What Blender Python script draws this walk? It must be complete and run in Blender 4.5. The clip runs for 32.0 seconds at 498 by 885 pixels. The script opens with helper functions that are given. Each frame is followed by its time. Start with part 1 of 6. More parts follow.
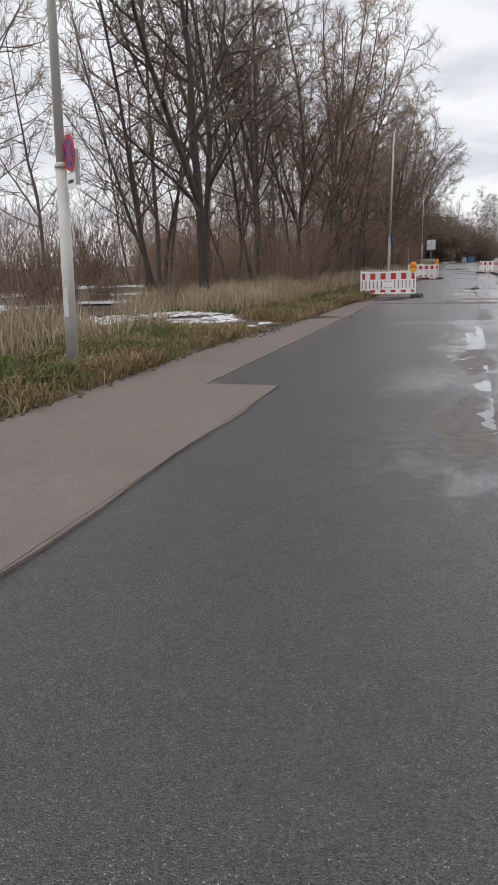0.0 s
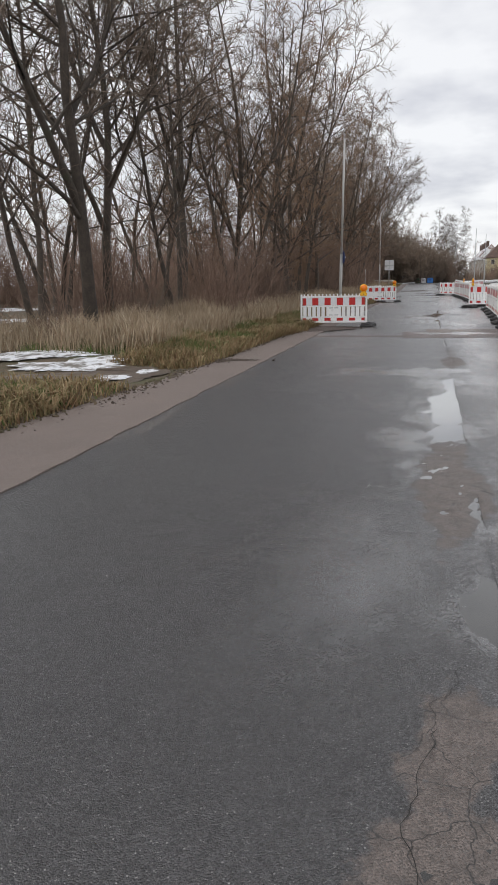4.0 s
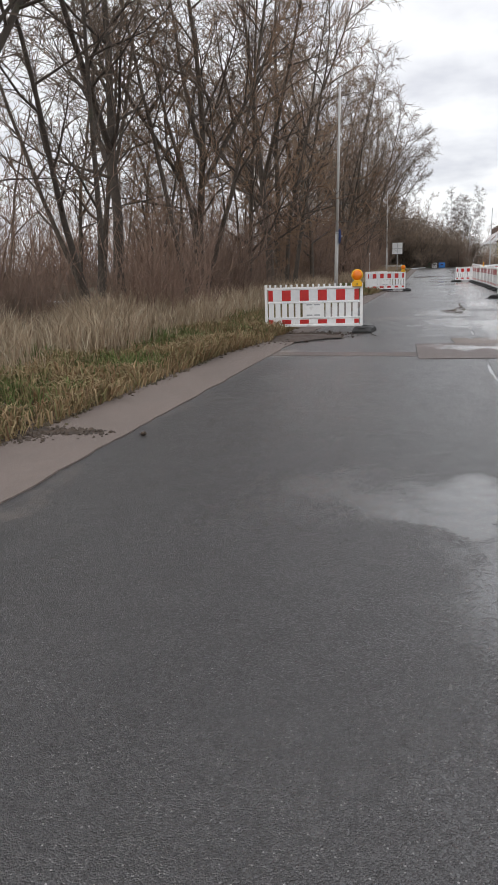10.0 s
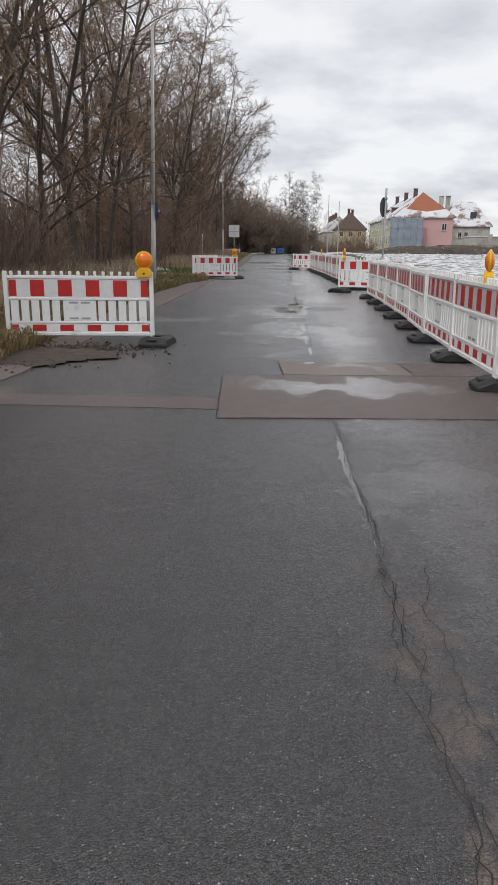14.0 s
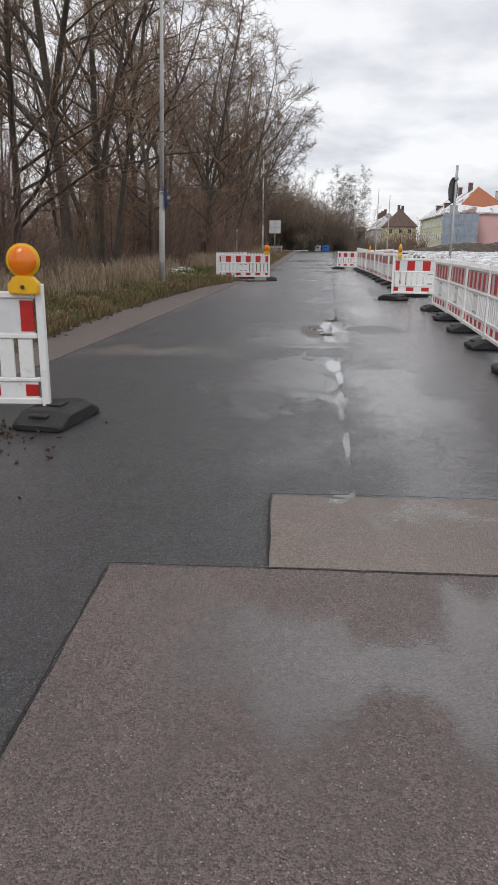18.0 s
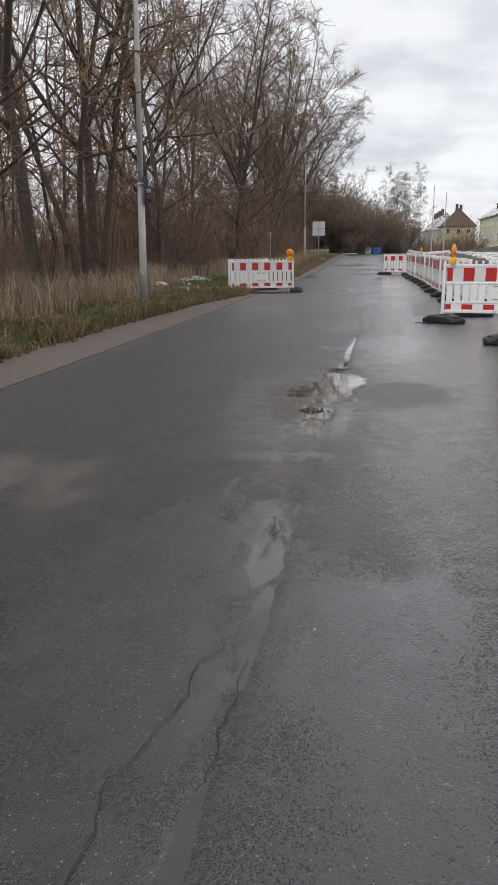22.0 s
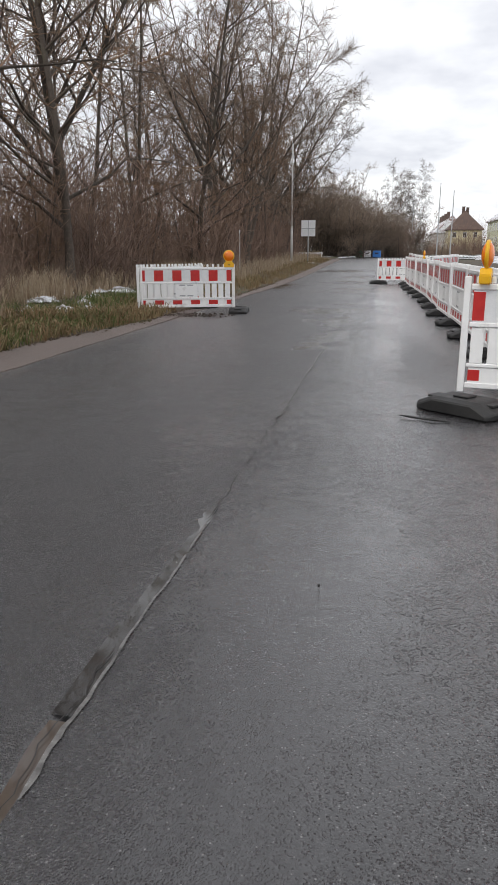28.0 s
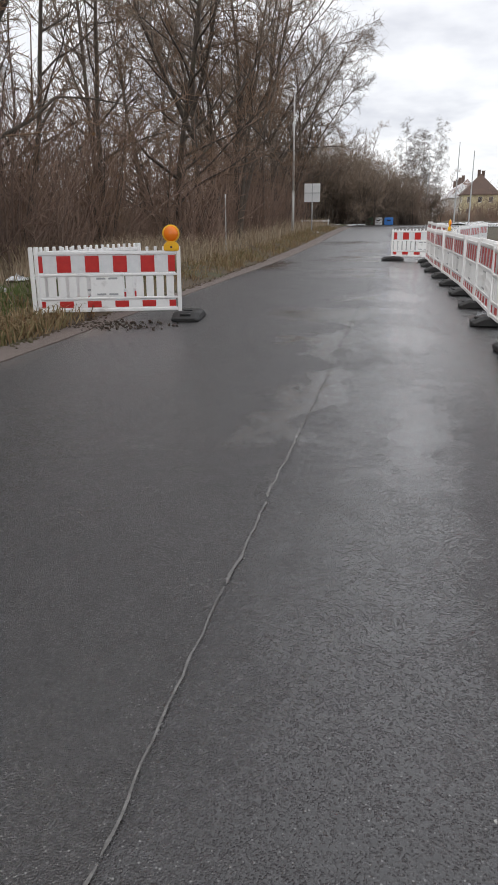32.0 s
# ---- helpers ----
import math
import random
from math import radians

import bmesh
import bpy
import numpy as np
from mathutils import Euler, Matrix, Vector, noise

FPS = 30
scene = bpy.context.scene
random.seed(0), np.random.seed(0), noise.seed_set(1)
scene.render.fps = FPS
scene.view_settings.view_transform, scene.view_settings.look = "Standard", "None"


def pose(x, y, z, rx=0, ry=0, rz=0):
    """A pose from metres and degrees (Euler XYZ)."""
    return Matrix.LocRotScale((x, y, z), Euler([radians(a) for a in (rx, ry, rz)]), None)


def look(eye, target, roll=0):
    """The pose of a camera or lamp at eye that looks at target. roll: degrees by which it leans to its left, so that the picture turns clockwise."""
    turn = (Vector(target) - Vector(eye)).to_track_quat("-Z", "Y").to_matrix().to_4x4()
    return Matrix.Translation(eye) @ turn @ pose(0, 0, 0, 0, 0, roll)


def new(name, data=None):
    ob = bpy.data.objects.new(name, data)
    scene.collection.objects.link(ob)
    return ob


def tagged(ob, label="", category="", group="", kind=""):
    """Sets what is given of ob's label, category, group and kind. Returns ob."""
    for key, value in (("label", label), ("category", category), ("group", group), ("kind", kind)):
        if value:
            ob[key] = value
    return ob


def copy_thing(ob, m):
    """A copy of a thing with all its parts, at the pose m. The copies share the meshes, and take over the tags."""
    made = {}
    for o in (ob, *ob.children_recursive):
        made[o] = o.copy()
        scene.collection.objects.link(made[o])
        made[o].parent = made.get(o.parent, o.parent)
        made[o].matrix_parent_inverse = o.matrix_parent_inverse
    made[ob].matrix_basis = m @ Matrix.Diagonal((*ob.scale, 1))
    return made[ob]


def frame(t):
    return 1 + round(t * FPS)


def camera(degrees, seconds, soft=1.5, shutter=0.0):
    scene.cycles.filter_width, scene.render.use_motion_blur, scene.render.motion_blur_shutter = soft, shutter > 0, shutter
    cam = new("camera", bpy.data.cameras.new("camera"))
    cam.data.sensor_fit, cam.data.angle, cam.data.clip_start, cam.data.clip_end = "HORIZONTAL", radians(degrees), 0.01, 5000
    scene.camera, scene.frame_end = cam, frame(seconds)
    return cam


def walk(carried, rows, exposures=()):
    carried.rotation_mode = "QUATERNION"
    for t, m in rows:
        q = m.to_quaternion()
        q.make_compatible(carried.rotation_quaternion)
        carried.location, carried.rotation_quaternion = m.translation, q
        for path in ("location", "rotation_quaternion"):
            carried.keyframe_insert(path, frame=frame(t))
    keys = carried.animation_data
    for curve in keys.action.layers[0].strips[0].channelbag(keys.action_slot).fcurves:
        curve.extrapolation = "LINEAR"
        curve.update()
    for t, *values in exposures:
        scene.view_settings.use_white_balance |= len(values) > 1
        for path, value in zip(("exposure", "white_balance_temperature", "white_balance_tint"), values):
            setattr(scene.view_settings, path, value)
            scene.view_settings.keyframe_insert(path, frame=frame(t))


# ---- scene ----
cam = camera(39.0, 32.0)
PATH = [
    (0, (-0.232, -2.608, 1.39), (-0.815, -0.76, 0.894), -1.6),
    (0.5, (-0.236, -1.952, 1.388), (-0.739, -0.081, 0.892), -1.2),
    (1, (-0.221, -1.298, 1.395), (-0.691, 0.583, 0.902), -0.6),
    (1.5, (-0.233, -0.653, 1.413), (-0.703, 1.228, 0.922), -0.6),
    (2, (-0.269, -0.04, 1.427), (-0.742, 1.841, 0.936), -0.8),
    (2.5, (-0.286, 0.583, 1.442), (-0.765, 2.467, 0.971), -0.9),
    (4.5, (-0.361, 3.166, 1.397), (-0.848, 5.054, 0.95), -1.3),
    (5, (-0.412, 3.783, 1.375), (-0.873, 5.676, 0.926), -0.7),
    (5.5, (-0.402, 4.39, 1.362), (-0.708, 6.316, 0.92), 0.2),
    (6, (-0.406, 5.046, 1.353), (-0.713, 6.973, 0.913), 0.3),
    (6.5, (-0.367, 5.696, 1.322), (-0.612, 7.632, 0.882), 0.7),
    (7, (-0.386, 6.305, 1.302), (-0.631, 8.244, 0.875), 0.9),
    (7.5, (-0.414, 6.916, 1.317), (-0.665, 8.852, 0.881), 0.7),
    (8, (-0.482, 7.42, 1.309), (-0.998, 9.302, 0.871), -1.3),
    (8.5, (-0.548, 7.98, 1.305), (-1.112, 9.844, 0.85), -1.4),
    (9, (-0.606, 8.478, 1.333), (-1.192, 10.333, 0.866), -1.5),
    (9.5, (-0.635, 8.951, 1.342), (-1.213, 10.811, 0.887), -1.6),
    (10, (-0.659, 9.597, 1.337), (-1.169, 11.47, 0.856), -1.8),
    (10.5, (-0.657, 10.392, 1.327), (-0.939, 12.31, 0.836), -1.9),
    (11, (-0.59, 11.039, 1.328), (-0.841, 12.962, 0.842), -2.1),
    (11.5, (-0.507, 11.646, 1.321), (-0.565, 13.585, 0.834), -0.4),
    (12, (-0.427, 12.183, 1.323), (-0.474, 14.123, 0.838), -0.3),
    (12.5, (-0.424, 12.843, 1.308), (-0.541, 14.778, 0.815), 0.2),
    (13, (-0.414, 13.481, 1.29), (-0.532, 15.409, 0.772), 0.3),
    (13.5, (-0.473, 14.07, 1.294), (-0.594, 15.992, 0.751), 0.2),
    (14, (-0.438, 14.511, 1.313), (-0.517, 16.437, 0.779), 0.6),
    (14.5, (-0.419, 15.132, 1.283), (-0.513, 17.058, 0.751), 0.0),
    (16.5, (-0.138, 17.494, 1.281), (-0.23, 19.419, 0.748), 1.1),
    (17, (-0.125, 18.131, 1.254), (-0.224, 20.055, 0.72), 1.5),
    (17.5, (-0.158, 18.78, 1.25), (-0.352, 20.696, 0.71), 0.5),
    (18, (-0.191, 19.37, 1.259), (-0.394, 21.285, 0.718), 0.6),
    (18.5, (-0.19, 20.003, 1.279), (-0.478, 21.907, 0.739), -1.2),
    (19, (-0.136, 20.641, 1.278), (-0.347, 22.556, 0.742), -0.9),
    (19.5, (-0.007, 21.27, 1.268), (-0.155, 23.191, 0.733), -1.3),
    (20, (0.128, 21.79, 1.256), (0.14, 23.716, 0.715), 0.5),
    (20.5, (0.267, 22.34, 1.272), (0.244, 24.265, 0.729), -0.1),
    (21, (0.33, 22.984, 1.264), (0.273, 24.91, 0.728), 1.8),
    (21.5, (0.371, 23.657, 1.263), (0.127, 25.57, 0.735), 0.4),
    (22, (0.36, 24.221, 1.276), (0.003, 26.116, 0.745), -0.5),
    (22.5, (0.411, 24.795, 1.297), (0.073, 26.695, 0.77), -0.1),
    (23, (0.425, 25.412, 1.295), (0.069, 27.308, 0.769), -1.4),
    (23.5, (0.49, 26.038, 1.28), (0.185, 27.944, 0.755), -1.1),
    (24, (0.522, 26.713, 1.26), (0.214, 28.619, 0.736), -1.2),
    (24.5, (0.594, 27.458, 1.248), (0.292, 29.363, 0.722), -1.4),
    (25, (0.607, 28.088, 1.235), (0.3, 29.993, 0.706), -1.0),
    (25.5, (0.639, 28.664, 1.231), (0.339, 30.571, 0.708), -0.1),
    (26, (0.615, 29.161, 1.201), (0.261, 31.061, 0.685), -0.0),
    (26.5, (0.618, 29.745, 1.223), (0.313, 31.65, 0.698), 0.5),
    (28.5, (0.825, 32.047, 1.251), (0.439, 33.938, 0.727), -0.4),
    (29, (0.787, 32.678, 1.293), (0.396, 34.567, 0.768), -0.6),
    (29.5, (0.768, 33.383, 1.258), (0.372, 35.272, 0.733), -0.3),
    (30, (0.719, 33.983, 1.288), (0.291, 35.864, 0.761), -0.5),
    (30.5, (0.662, 34.623, 1.309), (0.237, 36.504, 0.779), -0.3),
    (31, (0.623, 35.292, 1.329), (0.162, 37.152, 0.755), 0.0),
    (31.5, (0.577, 35.927, 1.359), (0.103, 37.77, 0.744), 0.4),
    (32, (0.591, 36.505, 1.354), (0.205, 38.37, 0.744), -0.2),
]
walk(cam, [(t, look(eye, target, roll)) for t, eye, target, roll in PATH],
     exposures=[(0, 0.0), (6, -0.04), (9, 0.18), (12, -0.06), (14, -0.08), (17, 0.04), (20, -0.08), (23, 0.04), (26, 0.18), (29, 0.2), (32, 0.18)])

# ---- sky, sun ----
SUN_EL, SUN_ROT = radians(42), radians(215)
world = bpy.data.worlds.new("overcast_sky")
scene.world = world
world.use_nodes = True
wn, wl = world.node_tree.nodes, world.node_tree.links
wn.clear()
w_out = wn.new("ShaderNodeOutputWorld")
sky = wn.new("ShaderNodeTexSky")
sky.sky_type, sky.sun_disc = "NISHITA", False
sky.sun_elevation, sky.sun_rotation = SUN_EL, SUN_ROT
b_sky = wn.new("ShaderNodeBackground")
b_sky.inputs["Strength"].default_value = 0.12
wl.new(sky.outputs[0], b_sky.inputs["Color"])
w_co = wn.new("ShaderNodeTexCoord")
w_sep = wn.new("ShaderNodeSeparateXYZ")
wl.new(w_co.outputs["Generated"], w_sep.inputs[0])
w_add = wn.new("ShaderNodeMath")
w_add.operation, w_add.inputs[1].default_value = "ADD", 0.22
w_max = wn.new("ShaderNodeMath")
w_max.operation, w_max.inputs[1].default_value = "MAXIMUM", 0.05
wl.new(w_sep.outputs["Z"], w_add.inputs[0])
wl.new(w_add.outputs[0], w_max.inputs[0])
w_com = wn.new("ShaderNodeCombineXYZ")
for axis in ("X", "Y"):
    div = wn.new("ShaderNodeMath")
    div.operation = "DIVIDE"
    wl.new(w_sep.outputs[axis], div.inputs[0])
    wl.new(w_max.outputs[0], div.inputs[1])
    wl.new(div.outputs[0], w_com.inputs[axis])
w_noise = wn.new("ShaderNodeTexNoise")
w_noise.inputs["Scale"].default_value = 1.9
w_noise.inputs["Detail"].default_value = 5.0
w_noise.inputs["Roughness"].default_value = 0.52
wl.new(w_com.outputs[0], w_noise.inputs["Vector"])
w_ramp = wn.new("ShaderNodeValToRGB")
w_ramp.color_ramp.elements[0].position, w_ramp.color_ramp.elements[0].color = 0.31, (0.64, 0.65, 0.71, 1)
w_ramp.color_ramp.elements[1].position, w_ramp.color_ramp.elements[1].color = 0.56, (0.99, 0.995, 1.015, 1)
wl.new(w_noise.outputs["Fac"], w_ramp.inputs[0])
b_cloud = wn.new("ShaderNodeBackground")
b_cloud.inputs["Strength"].default_value = 1.0
wl.new(w_ramp.outputs[0], b_cloud.inputs["Color"])
w_mix = wn.new("ShaderNodeMixShader")
w_mix.inputs[0].default_value = 0.92
wl.new(b_sky.outputs[0], w_mix.inputs[1])
wl.new(b_cloud.outputs[0], w_mix.inputs[2])
wl.new(w_mix.outputs[0], w_out.inputs["Surface"])

sun = new("sun", bpy.data.lights.new("sun", "SUN"))
sun.data.energy, sun.data.angle, sun.data.color = 1.2, radians(25), (1.0, 0.97, 0.92)
sun.matrix_world = look((0, 0, 60), (0 + math.sin(SUN_ROT) * -40, 0 - math.cos(SUN_ROT) * 40, 60 - 45 * math.tan(SUN_EL)))


# ---- materials ----
def node_mat(name):
    m = bpy.data.materials.new(name)
    m.use_nodes = True
    n, l = m.node_tree.nodes, m.node_tree.links
    return m, n, l, n["Principled BSDF"]


def noise_node(n, l, co, scale, detail=4.0, rough=0.55):
    t = n.new("ShaderNodeTexNoise")
    t.inputs["Scale"].default_value, t.inputs["Detail"].default_value, t.inputs["Roughness"].default_value = scale, detail, rough
    l.new(co, t.inputs["Vector"])
    return t.outputs["Fac"]


def ramp_node(n, l, fac, stops):
    r = n.new("ShaderNodeValToRGB")
    e = r.color_ramp.elements
    while len(e) < len(stops):
        e.new(0.5)
    for k, (p, c) in enumerate(stops):
        e[k].position = p
        e[k].color = (c, c, c, 1) if isinstance(c, (int, float)) else (*c, 1)
    l.new(fac, r.inputs[0])
    return r.outputs[0]


def mix_node(n, l, fac, a, b, blend="MIX"):
    m = n.new("ShaderNodeMix")
    m.data_type, m.blend_type = "RGBA", blend
    for sock, v in ((m.inputs[0], fac), (m.inputs[6], a), (m.inputs[7], b)):
        if isinstance(v, (int, float)):
            sock.default_value = v
        elif isinstance(v, tuple):
            sock.default_value = (*v, 1)
        else:
            l.new(v, sock)
    return m.outputs[2]


def bump_node(n, l, p, height, strength, distance):
    b = n.new("ShaderNodeBump")
    b.inputs["Strength"].default_value, b.inputs["Distance"].default_value = strength, distance
    l.new(height, b.inputs["Height"])
    l.new(b.outputs[0], p.inputs["Normal"])


def plain(name, c1, c2, scale=4.0, rough=(0.5, 0.7), fine=60.0, bump=0.2, dist=0.004, metal=0.0, vary=0.0, dirt=None, dirt_cut=(0.52, 0.7), dirt_scale=2.0):
    """Two-tone surface: broad patches, fine grain, relief, optional dirt with a shape of its own, optional change from piece to piece."""
    m, n, l, p = node_mat(name)
    co = n.new("ShaderNodeTexCoord").outputs["Object"]
    big = noise_node(n, l, co, scale)
    grain = noise_node(n, l, co, fine, 3.0, 0.6)
    both = mix_node(n, l, 0.4, big, grain)
    col = mix_node(n, l, ramp_node(n, l, both, ((0.35, 0.0), (0.65, 1.0))), c1, c2)
    if dirt:
        col = mix_node(n, l, ramp_node(n, l, noise_node(n, l, co, dirt_scale, 6.0, 0.62), ((dirt_cut[0], 0.0), (dirt_cut[1], 0.9))), col, dirt)
    if vary:
        info = n.new("ShaderNodeObjectInfo")
        hsv = n.new("ShaderNodeHueSaturation")
        mr = n.new("ShaderNodeMapRange")
        mr.inputs["To Min"].default_value, mr.inputs["To Max"].default_value = 1 - vary, 1 + vary
        l.new(info.outputs["Random"], mr.inputs["Value"])
        l.new(mr.outputs[0], hsv.inputs["Value"])
        l.new(col, hsv.inputs["Color"])
        col = hsv.outputs[0]
    l.new(col, p.inputs["Base Color"])
    l.new(ramp_node(n, l, big, ((0.3, rough[0]), (0.7, rough[1]))), p.inputs["Roughness"])
    p.inputs["Metallic"].default_value = metal
    if bump:
        bump_node(n, l, p, grain, bump, dist)
    return m


def asphalt(name, dry, rough_dry, chip_glint, brown=(0.122, 0.098, 0.087), wet_rough=0.10, contrast=1.0, always_wet=0.0, sheen=0.0):
    """Road surface of stones in binder. The point attributes wet, worn and sand of a mesh say where water has soaked it,
    where it is broken and brown, and where sand lies on it."""
    m, n, l, p = node_mat(name)
    co = n.new("ShaderNodeTexCoord").outputs["Object"]

    def attr(which):
        a = n.new("ShaderNodeAttribute")
        a.attribute_name = which
        return a.outputs["Fac"]

    def math_node(op, a, b):
        t = n.new("ShaderNodeMath")
        t.operation, t.use_clamp = op, False
        for k, v in enumerate((a, b)):
            if isinstance(v, (int, float)):
                t.inputs[k].default_value = v
            else:
                l.new(v, t.inputs[k])
        return t.outputs[0]

    grain = noise_node(n, l, co, 150.0, 3.0, 0.75)
    mid = noise_node(n, l, co, 6.0, 6.0, 0.62)
    broad = noise_node(n, l, co, 0.9, 5.0, 0.6)
    stones = n.new("ShaderNodeTexVoronoi")
    stones.inputs["Scale"].default_value = 185.0
    l.new(co, stones.inputs["Vector"])
    chips = n.new("ShaderNodeTexVoronoi")
    chips.inputs["Scale"].default_value = 120.0
    l.new(co, chips.inputs["Vector"])
    sep = n.new("ShaderNodeSeparateColor")
    l.new(chips.outputs["Color"], sep.inputs[0])
    sep2 = n.new("ShaderNodeSeparateColor")
    l.new(stones.outputs["Color"], sep2.inputs[0])
    dark = tuple(c * (1 - 0.82 * contrast) for c in dry)
    pale = tuple(min(1, c * (1 + 1.3 * contrast)) for c in dry)
    col = mix_node(n, l, sep2.outputs[0], dark, pale)
    col = mix_node(n, l, ramp_node(n, l, mix_node(n, l, 0.5, mid, broad), ((0.38, 0.0), (0.62, 0.55))), col, tuple(c * 0.7 for c in dry))
    # pale chips, doubling as painted specks of sky glint on wet stone tops
    col = mix_node(n, l, math_node("MULTIPLY", ramp_node(n, l, sep.outputs[0], ((0.945, 0.0), (0.953, 1.0))), ramp_node(n, l, chips.outputs["Distance"], ((0.25, 1.0), (0.4, 0.0)))), col, chip_glint)
    # broken brown surface with net cracks
    worn = ramp_node(n, l, math_node("ADD", attr("worn"), math_node("MULTIPLY", math_node("SUBTRACT", mid, 0.5), 0.9)), ((0.36, 0.0), (0.46, 1.0)))
    bcol = mix_node(n, l, sep2.outputs[1], tuple(c * 0.55 for c in brown), tuple(c * 1.5 for c in brown))
    bcol = mix_node(n, l, ramp_node(n, l, noise_node(n, l, co, 11.0, 5.0, 0.65), ((0.46, 0.0), (0.62, 0.6))), bcol, tuple(c * 0.5 for c in brown))
    col = mix_node(n, l, worn, col, bcol)
    warp = n.new("ShaderNodeVectorMath")
    warp.operation = "MULTIPLY_ADD"
    nz = n.new("ShaderNodeTexNoise")
    nz.inputs["Scale"].default_value = 5.0
    nz.inputs["Detail"].default_value = 4.0
    l.new(co, nz.inputs["Vector"])
    l.new(nz.outputs["Color"], warp.inputs[0])
    warp.inputs[1].default_value = (0.22, 0.22, 0.0)
    l.new(co, warp.inputs[2])
    net = n.new("ShaderNodeTexVoronoi")
    net.feature = "DISTANCE_TO_EDGE"
    net.inputs["Scale"].default_value = 4.2
    l.new(warp.outputs[0], net.inputs["Vector"])
    line = ramp_node(n, l, net.outputs["Distance"], ((0.004, 1.0), (0.012, 0.0)))
    cracked = math_node("MULTIPLY", line, ramp_node(n, l, math_node("ADD", attr("worn"), math_node("MULTIPLY", math_node("SUBTRACT", broad, 0.5), 0.8)), ((0.12, 0.0), (0.3, 0.9))))
    col = mix_node(n, l, cracked, col, (0.014, 0.012, 0.011))
    sand = ramp_node(n, l, math_node("ADD", attr("sand"), math_node("MULTIPLY", math_node("SUBTRACT", mid, 0.5), 0.8)), ((0.3, 0.0), (0.7, 0.85)))
    col = mix_node(n, l, sand, col, (0.165, 0.135, 0.112))
    # water: soaked and filmed
    soak = ramp_node(n, l, math_node("ADD", math_node("ADD", attr("wet"), always_wet), math_node("MULTIPLY", math_node("SUBTRACT", mix_node(n, l, 0.5, mid, broad), 0.5), 1.1)), ((0.2, 0.0), (0.75, 1.0)))
    film = math_node("SUBTRACT", math_node("ADD", math_node("ADD", attr("wet"), always_wet * 0.45), math_node("MULTIPLY", math_node("SUBTRACT", mid, 0.5), 0.7)), math_node("ADD", math_node("MULTIPLY", grain, 0.5), 0.12))
    film = math_node("SUBTRACT", film, math_node("MULTIPLY", math_node("SUBTRACT", noise_node(n, l, co, 30.0, 3.0, 0.6), 0.5), 0.6))
    film = math_node("ADD", film, math_node("MULTIPLY", math_node("SUBTRACT", 0.5, sep2.outputs[0]), 0.75))
    film = math_node("MULTIPLY", ramp_node(n, l, film, ((0.0, 0.0), (0.42, 1.0))), math_node("SUBTRACT", 1.0, math_node("MULTIPLY", worn, 0.6)))
    col = mix_node(n, l, math_node("MULTIPLY", soak, 0.42), col, (0.012, 0.012, 0.013))
    l.new(col, p.inputs["Base Color"])
    r = mix_node(n, l, soak, (rough_dry,) * 3, (0.3,) * 3)
    p.inputs["Specular IOR Level"].default_value = 0.7
    glint = math_node("MULTIPLY", ramp_node(n, l, sep2.outputs[2], ((0.35, 0.15), (0.85, 1.9))), sheen)
    glint = math_node("MULTIPLY", glint, math_node("SUBTRACT", 1.0, math_node("MULTIPLY", worn, 0.75)))
    l.new(math_node("MAXIMUM", math_node("MULTIPLY", film, 1.0), glint), p.inputs["Coat Weight"])
    l.new(ramp_node(n, l, film, ((0.0, 0.33), (0.6, 0.1))), p.inputs["Coat Roughness"])
    p.inputs["Coat IOR"].default_value = 1.45
    r = mix_node(n, l, worn, r, (0.6,) * 3)
    r = mix_node(n, l, film, r, (wet_rough,) * 3)
    r = mix_node(n, l, ramp_node(n, l, grain, ((0.45, 0.0), (0.75, 0.3))), r, (0.8,) * 3)
    r = mix_node(n, l, math_node("MULTIPLY", ramp_node(n, l, sep2.outputs[2], ((0.62, 0.0), (0.7, 1.0))), 0.5), r, (0.16,) * 3)
    l.new(r, p.inputs["Roughness"])
    relief = mix_node(n, l, 0.6, grain, ramp_node(n, l, stones.outputs["Distance"], ((0.2, 1.0), (0.75, 0.0))))
    relief = mix_node(n, l, cracked, relief, (-1.5, -1.5, -1.5))
    b = n.new("ShaderNodeBump")
    b.inputs["Distance"].default_value = 0.005
    l.new(mix_node(n, l, film, mix_node(n, l, soak, (0.85,) * 3, (0.65,) * 3), (0.27,) * 3), b.inputs["Strength"])
    l.new(relief, b.inputs["Height"])
    l.new(b.outputs[0], p.inputs["Normal"])
    l.new(b.outputs[0], p.inputs["Coat Normal"])
    return m


M = {}
M["asphalt_left"] = asphalt("asphalt_left", (0.0245, 0.0224, 0.0238), 0.38, (0.30, 0.29, 0.285), sheen=0.85)
M["asphalt_right"] = asphalt("asphalt_right", (0.0270, 0.0250, 0.0274), 0.36, (0.30, 0.295, 0.295), always_wet=0.05, sheen=0.8)
M["strip"] = asphalt("sandy_strip", (0.19, 0.150, 0.132), 0.85, (0.30, 0.27, 0.25), contrast=0.25)
M["concrete"] = asphalt("worn_concrete", (0.205, 0.167, 0.146), 0.75, (0.34, 0.31, 0.28), contrast=0.5)
M["trench_fill"] = asphalt("trench_fill", (0.118, 0.090, 0.083), 0.6, (0.34, 0.31, 0.29), contrast=0.85)
M["crack"] = plain("crack_dark", (0.012, 0.011, 0.010), (0.025, 0.022, 0.020), 9.0, (0.7, 0.9), bump=0.0)
